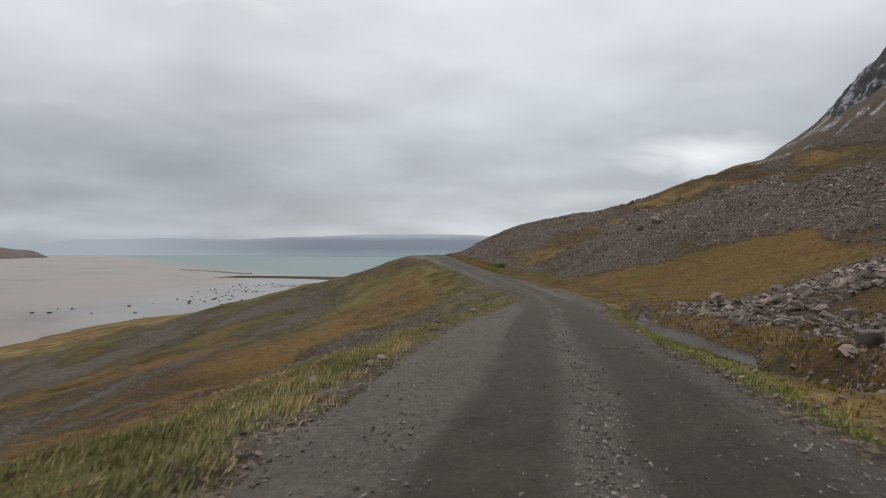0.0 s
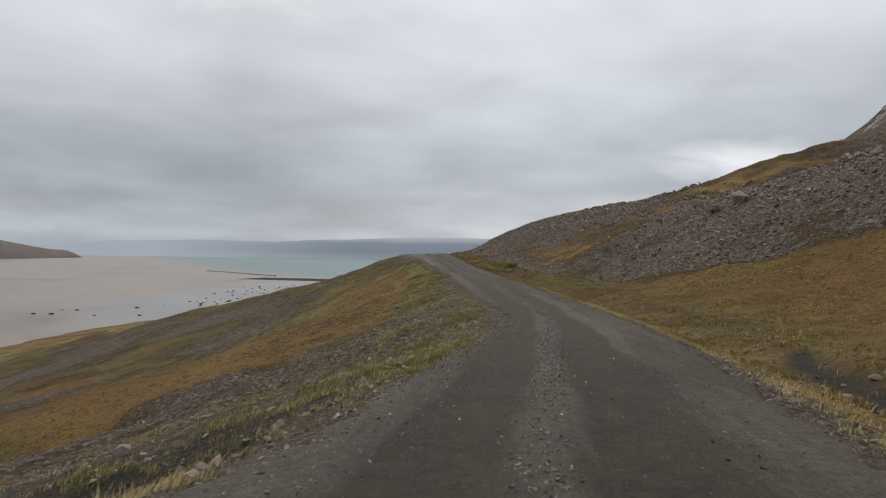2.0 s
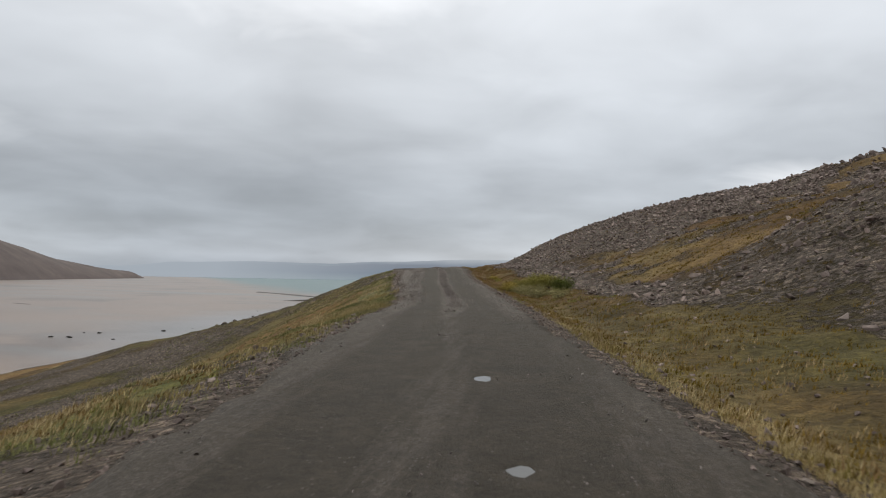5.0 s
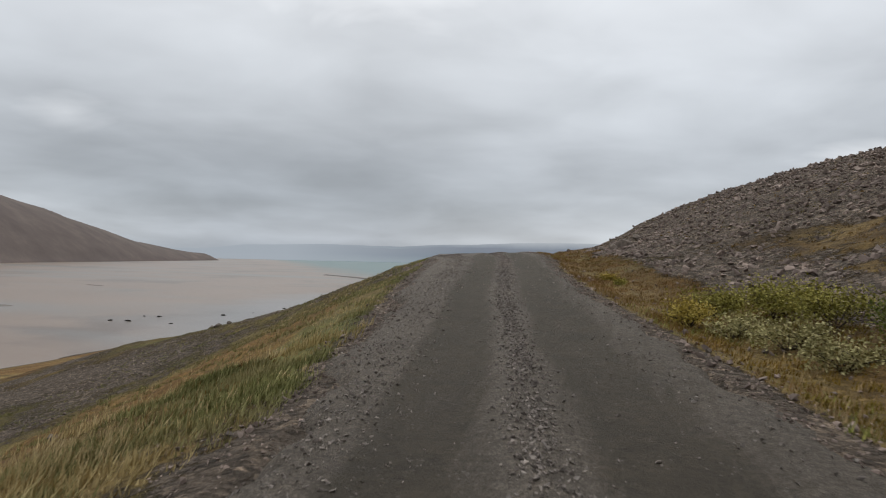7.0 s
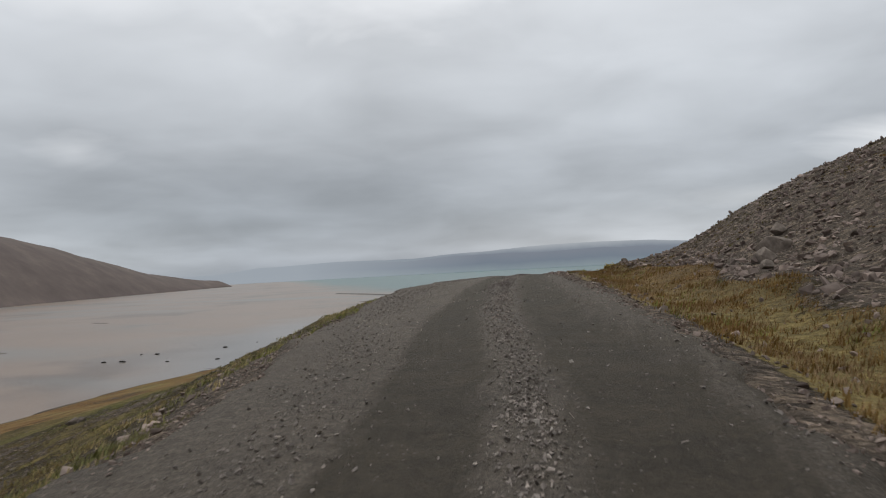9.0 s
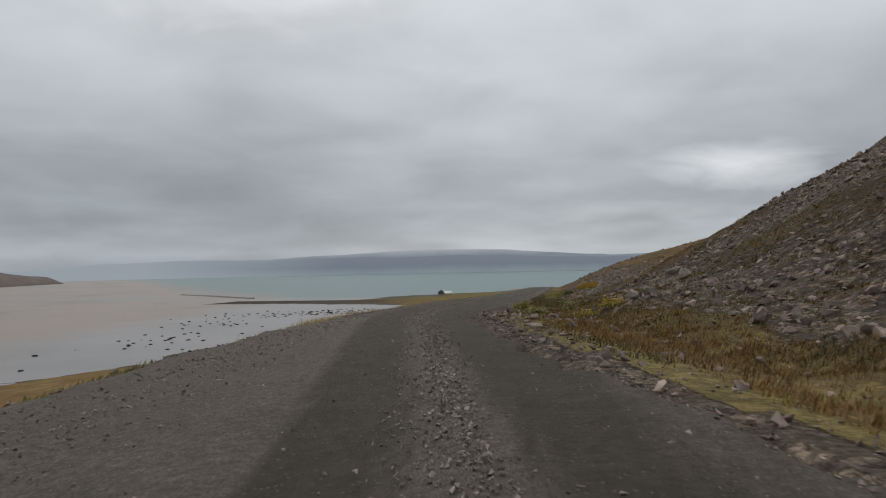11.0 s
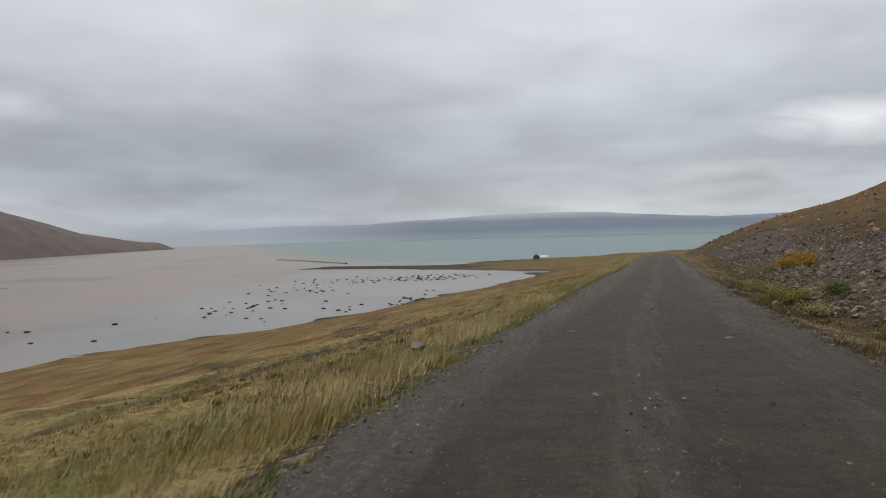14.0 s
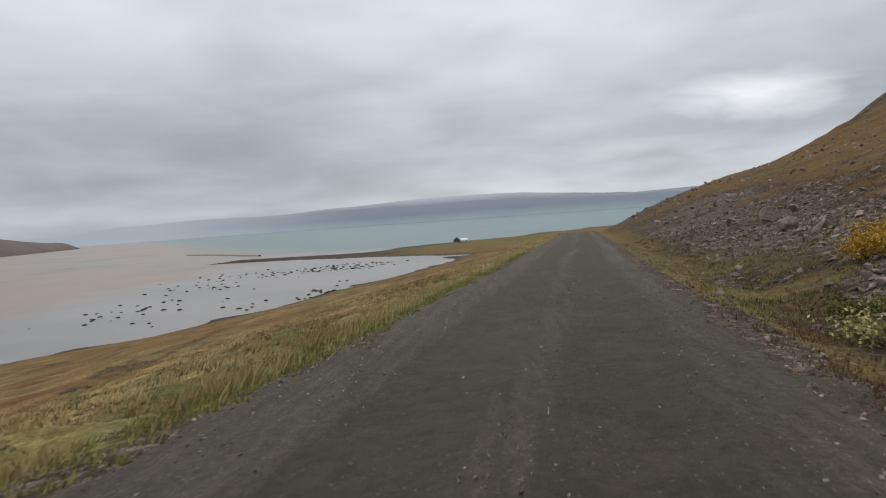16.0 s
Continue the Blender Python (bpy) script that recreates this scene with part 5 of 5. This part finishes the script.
tuft_field("green_grass", 21000, 172, 262, -2.3, -5.2, lambda c, u, y: 0.85 * (u < 0.1 - half_left(y)) * (u > -half_left(y) - 0.9), 0.09, MAT_GREEN, 35, "fresh green grass along the road's edge", 1.4, 9, 0.011)
tuft_field("green_grass", 14000, 95, 110, -2.3, -6.2, lambda c, u, y: (u < -half_left(y) - 0.2) * step(fbm(u, y, 2.0, 333), 0.42, 0.6), 0.12, MAT_LUSH, 37, "lush green grass on the bank by the road", 1.1, 9, 0.011)
tuft_field("straw_grass", 14250, 90, 160, -2.8, -13, lambda c, u, y: (0.7 * veg(c) + 0.1) * (u < -half_left(y) - 0.3) * np.interp(y, [104, 110, 126, 132], [0.8, 0.3, 0.3, 0.9]), 0.12, MAT_STRAW, 39, "dry straw grass below the road's shoulder", 1.4, 9, 0.011)
tuft_field("straw_grass", 13300, -6, 92, -2.9, -12, lambda c, u, y: 0.5 * veg(c) + 0.06, 0.11, MAT_STRAW, 41, "pale dry grass on the bank of the track", 1.5, 9, 0.011)
tuft_field("green_grass", 7980, -6, 92, -2.8, -7, lambda c, u, y: np.interp(y, [55, 65], [0.45, 0.2]), 0.09, MAT_GREEN, 42, "yellow-green grass on the stony bank", 1.5, 9, 0.011)
tuft_field("rust_heath", 19000, -6, 110, -4.0, -34, lambda c, u, y: veg(c), 0.1, MAT_RUST, 43, "rust-brown heath on the seaward slope", 1.4, 9, 0.014)
tuft_field("rust_heath", 34000, -6, 118, 3.0, 24, lambda c, u, y: veg(c) * (stream_gap(u, y) > 0.7) * (u > half_right(y) + 0.4), 0.1, MAT_BOG, 45, "rust-brown heath in the hollow beside the track", 1.3, 9, 0.014)
tuft_field("straw_grass", 5200, 34, 118, 2.9, 6.5, lambda c, u, y: 0.6 * veg(c), 0.12, MAT_GOLD, 47, "yellow-brown grass edging the track", 1.6, 9, 0.011)
tuft_field("straw_grass", 5700, 34, 92, 2.8, 3.7, lambda c, u, y: 0.8 * (u > half_right(y) + 0.05) * (u < half_right(y) + 0.8), 0.11, MAT_STRAW, 48, "pale grass strip along the track's edge", 1.2, 9, 0.008)
tuft_field("green_grass", 6840, -6, 36, 2.3, 3.2, lambda c, u, y: 0.7 * (stream_gap(u, y) > 0.6) * (u > half_right(y)) * (u < half_right(y) + 0.55), 0.09, MAT_GREEN, 49, "green grass along the brook", 1.3, 9, 0.011)
tuft_field("straw_grass", 17000, 112, 164, 2.9, 7.0, lambda c, u, y: 0.9 * veg(c) * (u > half_right(y) + 0.35), 0.1, MAT_TAWNY, 51, "long golden-brown grass at the foot of the scree", 1.2, 9, 0.007)
tuft_field("straw_grass", 3600, 164, 262, 3.2, 8.0, lambda c, u, y: 0.6 * veg(c), 0.11, MAT_GOLD, 55, "golden-brown grass on the stony verge", 1.2, 9, 0.011)
tuft_field("rust_heath", 20900, 112, 262, 3.0, 28, lambda c, u, y: veg(c) * np.where(u < 9, np.interp(y, [168, 178], [1.0, 0.3]), 1.0), 0.11, MAT_RUST, 53, "rust-brown heath at the foot of the slope", 1.2, 9, 0.014)

tuft_field("straw_grass", 15000, 166, 240, -2.7, -5.4, lambda c, u, y: np.interp(y, [190, 210], [0.85, 0.45]) * (u < -half_left(y) - 0.3) * step(fbm(u, y, 2.0, 341), 0.36, 0.56), 0.24, MAT_STRAW, 57, "tall pale seeding grass on the verge", 1.2, 9, 0.008)

tuft_field("rust_heath", 6000, 108, 164, 2.8, 7.5, lambda c, u, y: 0.8 * veg(c), 0.12, MAT_RUST, 59, "rust-brown heath among the golden grass", 1.1, 9, 0.012)
tuft_field("green_grass", 3500, 100, 164, 2.8, 7.0, lambda c, u, y: 0.7 * veg(c) * step(fbm(u, y, 3.0, 335), 0.45, 0.62), 0.12, MAT_GREEN, 61, "olive-green grass patches at the foot of the scree", 1.1, 9, 0.011)

tuft_field("green_grass", 3800, 172, 262, -2.1, -3.1, lambda c, u, y: step(fbm(u, y, 0.9, 337), 0.5, 0.65), 0.07, MAT_GREEN, 63, "low grass creeping on to the gravel edge", 0.8, 9, 0.01)
tuft_field("straw_grass", 2600, 40, 60, -3.0, -6.5, lambda c, u, y: step(fbm(u, y, 1.6, 339), 0.48, 0.62), 0.14, MAT_GREEN, 65, "bright yellow-green tussocks on the stony bank", 1.2, 9, 0.011)
tuft_field("green_grass", 3600, 111, 130, -3.0, -4.8, lambda c, u, y: step(fbm(u, y, 2.2, 343), 0.38, 0.58), 0.1, MAT_LUSH, 67, "yellow-green grass fringe along the bank's edge", 1.2, 9, 0.01)
tuft_field("green_grass", 7000, 126, 160, -2.6, -7.6, lambda c, u, y: 0.5 * (u < 0.15 - half_left(y)) * (u > -half_left(y) - 1.0) * step(fbm(u, y, 1.8, 345), 0.35, 0.6), 0.11, MAT_GREEN, 69, "green tufts along the brow of the pull-out", 1.0, 9, 0.009)
tuft_field("rust_heath", 20000, 158, 262, 4.4, 34, lambda c, u, y: step(fbm(u, y, 2.0, 347), 0.36, 0.56), 0.1, MAT_MOSS, 71, "olive moss and low heath between the scree stones", 1.2, 9, 0.026)
tuft_field("green_grass", 8000, 172, 222, 2.8, 5.4, lambda c, u, y: step(fbm(u, y, 1.8, 349), 0.34, 0.58), 0.11, MAT_MOSS, 73, "olive-green grass on the stony verge", 1.1, 9, 0.01)
tuft_field("green_grass", 5000, 106, 142, -4.0, -15, lambda c, u, y: (u < -half_left(y) - 0.8) * step(fbm(u, y, 2.0, 351), 0.42, 0.6), 0.12, MAT_LUSH, 75, "olive tufts scattered over the stony bank", 1.2, 9, 0.012)
tuft_field("rust_heath", 9000, 155, 180, 1.8, 7.5, lambda c, u, y: (u > half_right(y) + 0.5) * step(fbm(u, y, 1.6, 357), 0.3, 0.55), 0.08, MAT_MOSS, 81, "low brown heath and moss on the stony verge", 1.0, 9, 0.012)
tuft_field("rust_heath", 5000, 155, 182, 2.6, 9.0, lambda c, u, y: (u > half_right(y) + 0.9) * step(fbm(u, y, 2.2, 359), 0.45, 0.6), 0.11, MAT_RUST, 83, "rust-brown heath among the verge stones", 1.0, 9, 0.01)
tuft_field("straw_grass", 10000, -6, 26, -3.0, -10, lambda c, u, y: (u < -half_left(y) - 0.4) * step(fbm(u, y, 2.2, 361), 0.3, 0.55), 0.15, MAT_LUSH, 85, "olive and straw grass on the bank of the track", 1.4, 9, 0.01)
tuft_field("rust_heath", 9000, 160, 250, -4.2, -24, lambda c, u, y: step(fbm(u, y, 2.0, 363), 0.5, 0.6), 0.12, MAT_MOSS, 87, "dark olive hummocks in the seaward grass", 1.5, 9, 0.016)
tuft_field("straw_grass", 6000, 236, 345, -2.6, -7, lambda c, u, y: 0.6 * (u < -half_left(y)), 0.18, MAT_STRAW, 89, "pale dry grass lining the road farther on", 1.3, 7, 0.022)
tuft_field("straw_grass", 9000, -6, 34, -2.6, -5.6, lambda c, u, y: 0.9 * (u < -half_left(y) - 0.1) * (u > -half_left(y) - 1.3) * step(fbm(u, y, 2.2, 365), 0.34, 0.58), 0.13, MAT_STRAW, 91, "faded straw grass fringing the track's edge", 1.0, 9, 0.009)
tuft_field("green_grass", 9000, 34, 64, -2.8, -10, lambda c, u, y: (u < -half_left(y) - 0.3) * step(fbm(u, y, 1.8, 367), 0.4, 0.6), 0.13, MAT_LUSH, 93, "olive-green grass clumps over the stony bank", 1.2, 9, 0.011)
tuft_field("straw_grass", 8000, 30, 66, -3.4, -13, lambda c, u, y: (u < -half_left(y) - 0.6) * step(fbm(u, y, 2.4, 369), 0.42, 0.6), 0.13, MAT_STRAW, 95, "dry pale grass between the stones of the bank", 1.2, 9, 0.01)
tuft_field("rust_heath", 16000, 64, 160, 9, 60, lambda c, u, y: step(fbm(u * 0.5, y, 2.6, 371), 0.46, 0.62), 0.08, MAT_MOSS, 97, "brown moss and heath patches in the hillside scree", 1.2, 8, 0.03)
tuft_field("rust_heath", 9000, 96, 160, 10, 70, lambda c, u, y: 0.5 * veg(c) + 0.15, 0.1, MAT_RUST, 99, "rust-brown heath strip running up the hillside", 1.1, 8, 0.035)
tuft_field("straw_grass", 7000, 8, 40, 3.6, 8.0, lambda c, u, y: 0.9 * np.exp(-((u - np.interp(y, STREAM_Y, STREAM_U) - 1.35) / 0.5) ** 2), 0.15, MAT_GOLD, 101, "golden grass on the far bank of the brook", 1.0, 9, 0.009)
tuft_field("green_grass", 12000, 110, 168, -5, -32, lambda c, u, y: (u < -half_left(y) - 0.8) * step(fbm(u, y, 2.2, 373), 0.36, 0.58), 0.12, MAT_LUSH, 103, "grey-green grass scattered over the stony slope", 1.5, 9, 0.014)
tuft_field("green_grass", 9000, 62, 98, -2.7, -11, lambda c, u, y: (u < -half_left(y) - 0.2) * step(fbm(u, y, 2.2, 375), 0.4, 0.6), 0.12, MAT_LUSH, 105, "grey-olive grass over the stony bank", 1.3, 9, 0.01)
tuft_field("straw_grass", 5000, 62, 97, -2.9, -9, lambda c, u, y: (u < -half_left(y) - 0.5) * step(fbm(u, y, 2.6, 377), 0.42, 0.6), 0.16, MAT_STRAW, 107, "long pale grass bending over the bank", 1.2, 9, 0.008)
tuft_field("green_grass", 9000, 186, 236, 2.8, 8.0, lambda c, u, y: (u > half_right(y) + 0.4) * step(fbm(u, y, 2.0, 379), 0.36, 0.56), 0.09, MAT_LUSH, 109, "grey-green grass and moss on the stony verge", 1.1, 9, 0.009)
tuft_field("green_grass", 6000, 196, 262, -2.5, -4.6, lambda c, u, y: (u < 0.1 - half_left(y)) * (u > -half_left(y) - 1.1), 0.1, MAT_GREEN, 111, "low green grass lining the gravel edge", 1.1, 9, 0.01)
tuft_field("straw_grass", 900, 42, 68, 4.2, 15, lambda c, u, y: step(fbm(u, y, 3.0, 353), 0.4, 0.6), 0.2, MAT_STRAW, 77, "pale cotton-grass heads scattered over the boggy hollow", 1.0, 5, 0.008)
tuft_field("straw_grass", 3200, 97, 110, -2.6, -7.5, lambda c, u, y: (u < -half_left(y) - 0.2) * step(fbm(u, y, 2.4, 355), 0.4, 0.6), 0.22, MAT_STRAW, 79, "long faded grass bending over the bank", 1.2, 9, 0.008)
# ---------------- dwarf willows ----------------
BARK = plain_rough("willow_bark", [(0.3, (0.05, 0.04, 0.03)), (0.7, (0.11, 0.09, 0.07))], 20.0)
LEAVES = {"yellow": leaf_material("yellow_willow_leaf", (0.25, 0.185, 0.035), (0.46, 0.36, 0.09)),
          "orange": leaf_material("orange_willow_leaf", (0.30, 0.16, 0.018), (0.50, 0.33, 0.05)),
          "lime": leaf_material("lime_willow_leaf", (0.15, 0.14, 0.03), (0.38, 0.335, 0.09)),
          "pale": leaf_material("silver_willow_leaf", (0.17, 0.152, 0.055), (0.48, 0.43, 0.215)),
          "green": leaf_material("green_willow_leaf", (0.05, 0.07, 0.015), (0.16, 0.17, 0.035))}


def shrub(place, wide, high, tint, seed, label):
    """A low creeping willow: branching twigs under a broken canopy of small leaves."""
    r = np.random.default_rng(seed)
    base = new("willow_shrub")
    base.matrix_world = pose(*place)
    tagged(base, label, "shrub", "willow shrubs")
    vs, fs, ends = [], [], []

    def twig(a, b, ra, rb):
        k = len(vs) * 6
        d = np.array(b) - np.array(a)
        s = np.cross(d, [0.3, 0.2, 1.0])
        s /= np.linalg.norm(s) + 1e-9
        t = np.cross(d, s)
        t /= np.linalg.norm(t) + 1e-9
        ring = [s * math.cos(q) + t * math.sin(q) for q in (0, 2.09, 4.19)]
        vs.append(np.array([a + c * ra for c in ring] + [b + c * rb for c in ring]))
        for i in range(3):
            j = (i + 1) % 3
            fs.extend([[k + i, k + j, k + 3 + j], [k + i, k + 3 + j, k + 3 + i]])

    for _ in range(16):
        a = r.uniform(0, 6.28)
        q = r.uniform(0.35, 1.0)
        mid = np.array([math.cos(a) * wide * 0.25 * q, math.sin(a) * wide * 0.25 * q, high * 0.45 * r.uniform(0.6, 1.2)])
        twig(np.array([0, 0, -0.05]), mid, 0.012, 0.007)
        for _ in range(4):
            e = mid + np.array([math.cos(a + r.normal(0, 0.7)) * wide * 0.25 * q, math.sin(a + r.normal(0, 0.7)) * wide * 0.25 * q, high * r.uniform(0.05, 0.55)])
            twig(mid, e, 0.006, 0.003)
            ends.append((mid, e))
    part = new("stem", mesh_from("stem", np.concatenate(vs), np.array(fs), BARK))
    part.parent = base
    n = int(1700 * min(2.0, max(0.5, wide * high * 1.6)))
    pick = r.integers(0, len(ends), n)
    k = r.uniform(0.15, 1.1, n)[:, None]
    m0, e0 = np.array([e[0] for e in ends])[pick], np.array([e[1] for e in ends])[pick]
    c = m0 + (e0 - m0) * k + r.normal(0, 0.055 * (wide + 0.4), (n, 3))
    c[:, 2] = np.maximum(c[:, 2], 0.02)
    rot = rotations(n, r, 0.8)
    ln = r.uniform(0.03, 0.06, n)[:, None, None]
    leaf = np.array([[0, -0.5, 0], [0.3, 0, 0.08], [0, 0.5, 0], [-0.3, 0, 0.08]])
    v = (np.einsum("nij,vj->nvi", rot, leaf) * ln * 1.3 + c[:, None]).reshape(-1, 3)
    q = np.arange(n)[:, None] * 4
    f = np.concatenate([q + [[0, 1, 2]], q + [[0, 2, 3]]], 1).reshape(-1, 3)
    part = new("foliage", mesh_from("foliage", v, f, LEAVES[tint]))
    part.parent = base


SHRUBS = [(9.3, 111.6, 1.3, 0.5, "yellow"), (9.9, 110.6, 1.3, 0.45, "pale"), (10.6, 109.4, 1.4, 0.45, "pale"), (11.0, 107.8, 1.4, 0.4, "pale"), (10.0, 113.4, 1.5, 0.6, "lime"),
          (10.9, 111.6, 1.7, 0.7, "lime"), (11.5, 110.2, 1.6, 0.7, "lime"), (12.1, 108.6, 1.5, 0.6, "green"), (11.9, 106.4, 1.3, 0.4, "pale"), (10.2, 223.7, 1.5, 0.5, "orange"),
          (11.3, 224.6, 1.7, 0.6, "orange"), (11.0, 222.8, 1.0, 0.35, "orange"), (2.45, 166.7, 0.8, 0.13, "yellow"), (3.1, 166.3, 0.9, 0.13, "yellow"), (1.2, 168.4, 0.6, 0.18, "pale"), (5.55, 205.9, 1.8, 0.45, "lime"), (4.75, 201.1, 1.0, 0.3, "pale"), (3.0, 175.4, 0.8, 0.35, "pale"), (1.0, 172.5, 0.7, 0.2, "lime"),
          (7.7, 122.6, 0.7, 0.2, "yellow"), (8.1, 121.4, 0.5, 0.15, "lime"), (6.5, 212.6, 1.5, 0.25, "pale"), (6.9, 216.6, 1.8, 0.3, "pale"), (7.7, 218.6, 1.4, 0.22, "green"), (6.6, 204.5, 1.0, 0.35, "green")]
TINT = {"yellow": "low willow shrub with bright yellow autumn leaves", "orange": "rounded willow shrub with orange-yellow autumn leaves", "lime": "low willow shrub with yellow-green leaves",
        "pale": "low willow shrub with pale silvery leaves by the verge", "green": "low willow shrub with dull green leaves"}
for k, (x, y, w, h, tint) in enumerate(SHRUBS):
    shrub((x, y, float(ground(np.array([x]), np.array([y]))[0])), w, h, tint, 800 + k, TINT[tint])

# ---------------- the farmhouse on the spit ----------------


def prism(name, parent, x0, x1, y0, y1, z0, z1, mat, ridge=0.0, label=""):
    """A box, or a gabled block with its ridge along y when ridge is given."""
    xm = (x0 + x1) / 2
    if ridge:
        v = [(x0, y0, z0), (x1, y0, z0), (x1, y0, z1), (xm, y0, z1 + ridge), (x0, y0, z1), (x0, y1, z0), (x1, y1, z0), (x1, y1, z1), (xm, y1, z1 + ridge), (x0, y1, z1)]
        f = [(0, 1, 2, 3, 4), (9, 8, 7, 6, 5), (0, 5, 6, 1), (1, 6, 7, 2), (2, 7, 8, 3), (3, 8, 9, 4), (4, 9, 5, 0)]
    else:
        v = [(x0, y0, z0), (x1, y0, z0), (x1, y0, z1), (x0, y0, z1), (x0, y1, z0), (x1, y1, z0), (x1, y1, z1), (x0, y1, z1)]
        f = [(0, 1, 2, 3), (7, 6, 5, 4), (0, 4, 5, 1), (1, 5, 6, 2), (2, 6, 7, 3), (3, 7, 4, 0)]
    bm = bmesh.new()
    q = [bm.verts.new(c) for c in v]
    for g in f:
        bm.faces.new([q[i] for i in g])
    bmesh.ops.recalc_face_normals(bm, faces=bm.faces)
    me = bpy.data.meshes.new(name)
    bm.to_mesh(me)
    bm.free()
    me.materials.append(mat)
    ob = new(name, me)
    ob.parent = parent
    if label:
        tagged(ob, label)
    return ob


def roof_slabs(parent, x0, x1, y0, y1, z, ridge, mat):
    xm = (x0 + x1) / 2
    for a, b in ((x0 - 0.35, xm), (x1 + 0.35, xm)):
        lift = 0.12
        drop = ridge * 0.35 / (xm - x0)
        bm = bmesh.new()
        q = [bm.verts.new(c) for c in ((a, y0 - 0.3, z - drop), (b, y0 - 0.3, z + ridge), (b, y1 + 0.3, z + ridge), (a, y1 + 0.3, z - drop),
                                       (a, y0 - 0.3, z - drop + lift), (b, y0 - 0.3, z + ridge + lift), (b, y1 + 0.3, z + ridge + lift), (a, y1 + 0.3, z - drop + lift))]
        for g in ((0, 1, 2, 3), (4, 7, 6, 5), (0, 4, 5, 1), (1, 5, 6, 2), (2, 6, 7, 3), (3, 7, 4, 0)):
            bm.faces.new([q[i] for i in g])
        bmesh.ops.recalc_face_normals(bm, faces=bm.faces)
        me = bpy.data.meshes.new("roof_slope")
        bm.to_mesh(me)
        bm.free()
        me.materials.append(mat)
        ob = new("roof_slope", me)
        ob.parent = parent


def farmhouse():
    # dark boards, their grey lightened to include the haze of distance
    dark = plain_rough("dark_weatherboard", [(0.3, (0.085, 0.09, 0.10)), (0.7, (0.12, 0.125, 0.135))], 2.0, vary=False)
    white = plain_rough("white_painted_wall", [(0.3, (0.72, 0.72, 0.70)), (0.7, (0.82, 0.82, 0.80))], 1.0, vary=False)
    tin = plain_rough("grey_tin_roof", [(0.3, (0.11, 0.125, 0.14)), (0.7, (0.16, 0.175, 0.19))], 1.5, rough=0.5, vary=False)
    pane = plain_rough("dark_window_pane", [(0.3, (0.03, 0.035, 0.04)), (0.7, (0.05, 0.055, 0.06))], 1.0, rough=0.1, vary=False)
    z = float(ground(np.array([-52.0]), np.array([1128.0]))[0])
    house = new("farmhouse")
    house.matrix_world = pose(-54, 1125, max(z, SEA + 2.0) - 0.1)
    tagged(house, "dark gabled farmhouse on the low green point", "house")
    prism("wall", house, -4, 4, 0, 9, 0, 3.2, dark, 2.6)
    roof_slabs(house, -4, 4, 0, 9, 3.25, 2.6, tin)
    for x in (-2.2, 0.9):
        prism("window", house, x, x + 1.2, -0.06, -0.01, 1.1, 2.4, pane)
    prism("chimney", house, -0.4, 0.4, 4, 4.8, 5.0, 6.9, dark)
    barn = new("outbuilding")
    barn.matrix_world = pose(-49.5, 1129, max(z, SEA + 2.0) - 0.1, 0, 0, -90)
    tagged(barn, "low white outbuilding beside the dark farmhouse", "outbuilding")
    prism("wall", barn, -3.5, 3.5, 0, 9.5, 0, 2.0, white, 2.1)
    roof_slabs(barn, -3.5, 3.5, 0, 9.5, 2.05, 2.1, white)
    prism("door", barn, 3.51, 3.57, 7.4, 8.4, 0, 1.9, dark)


farmhouse()
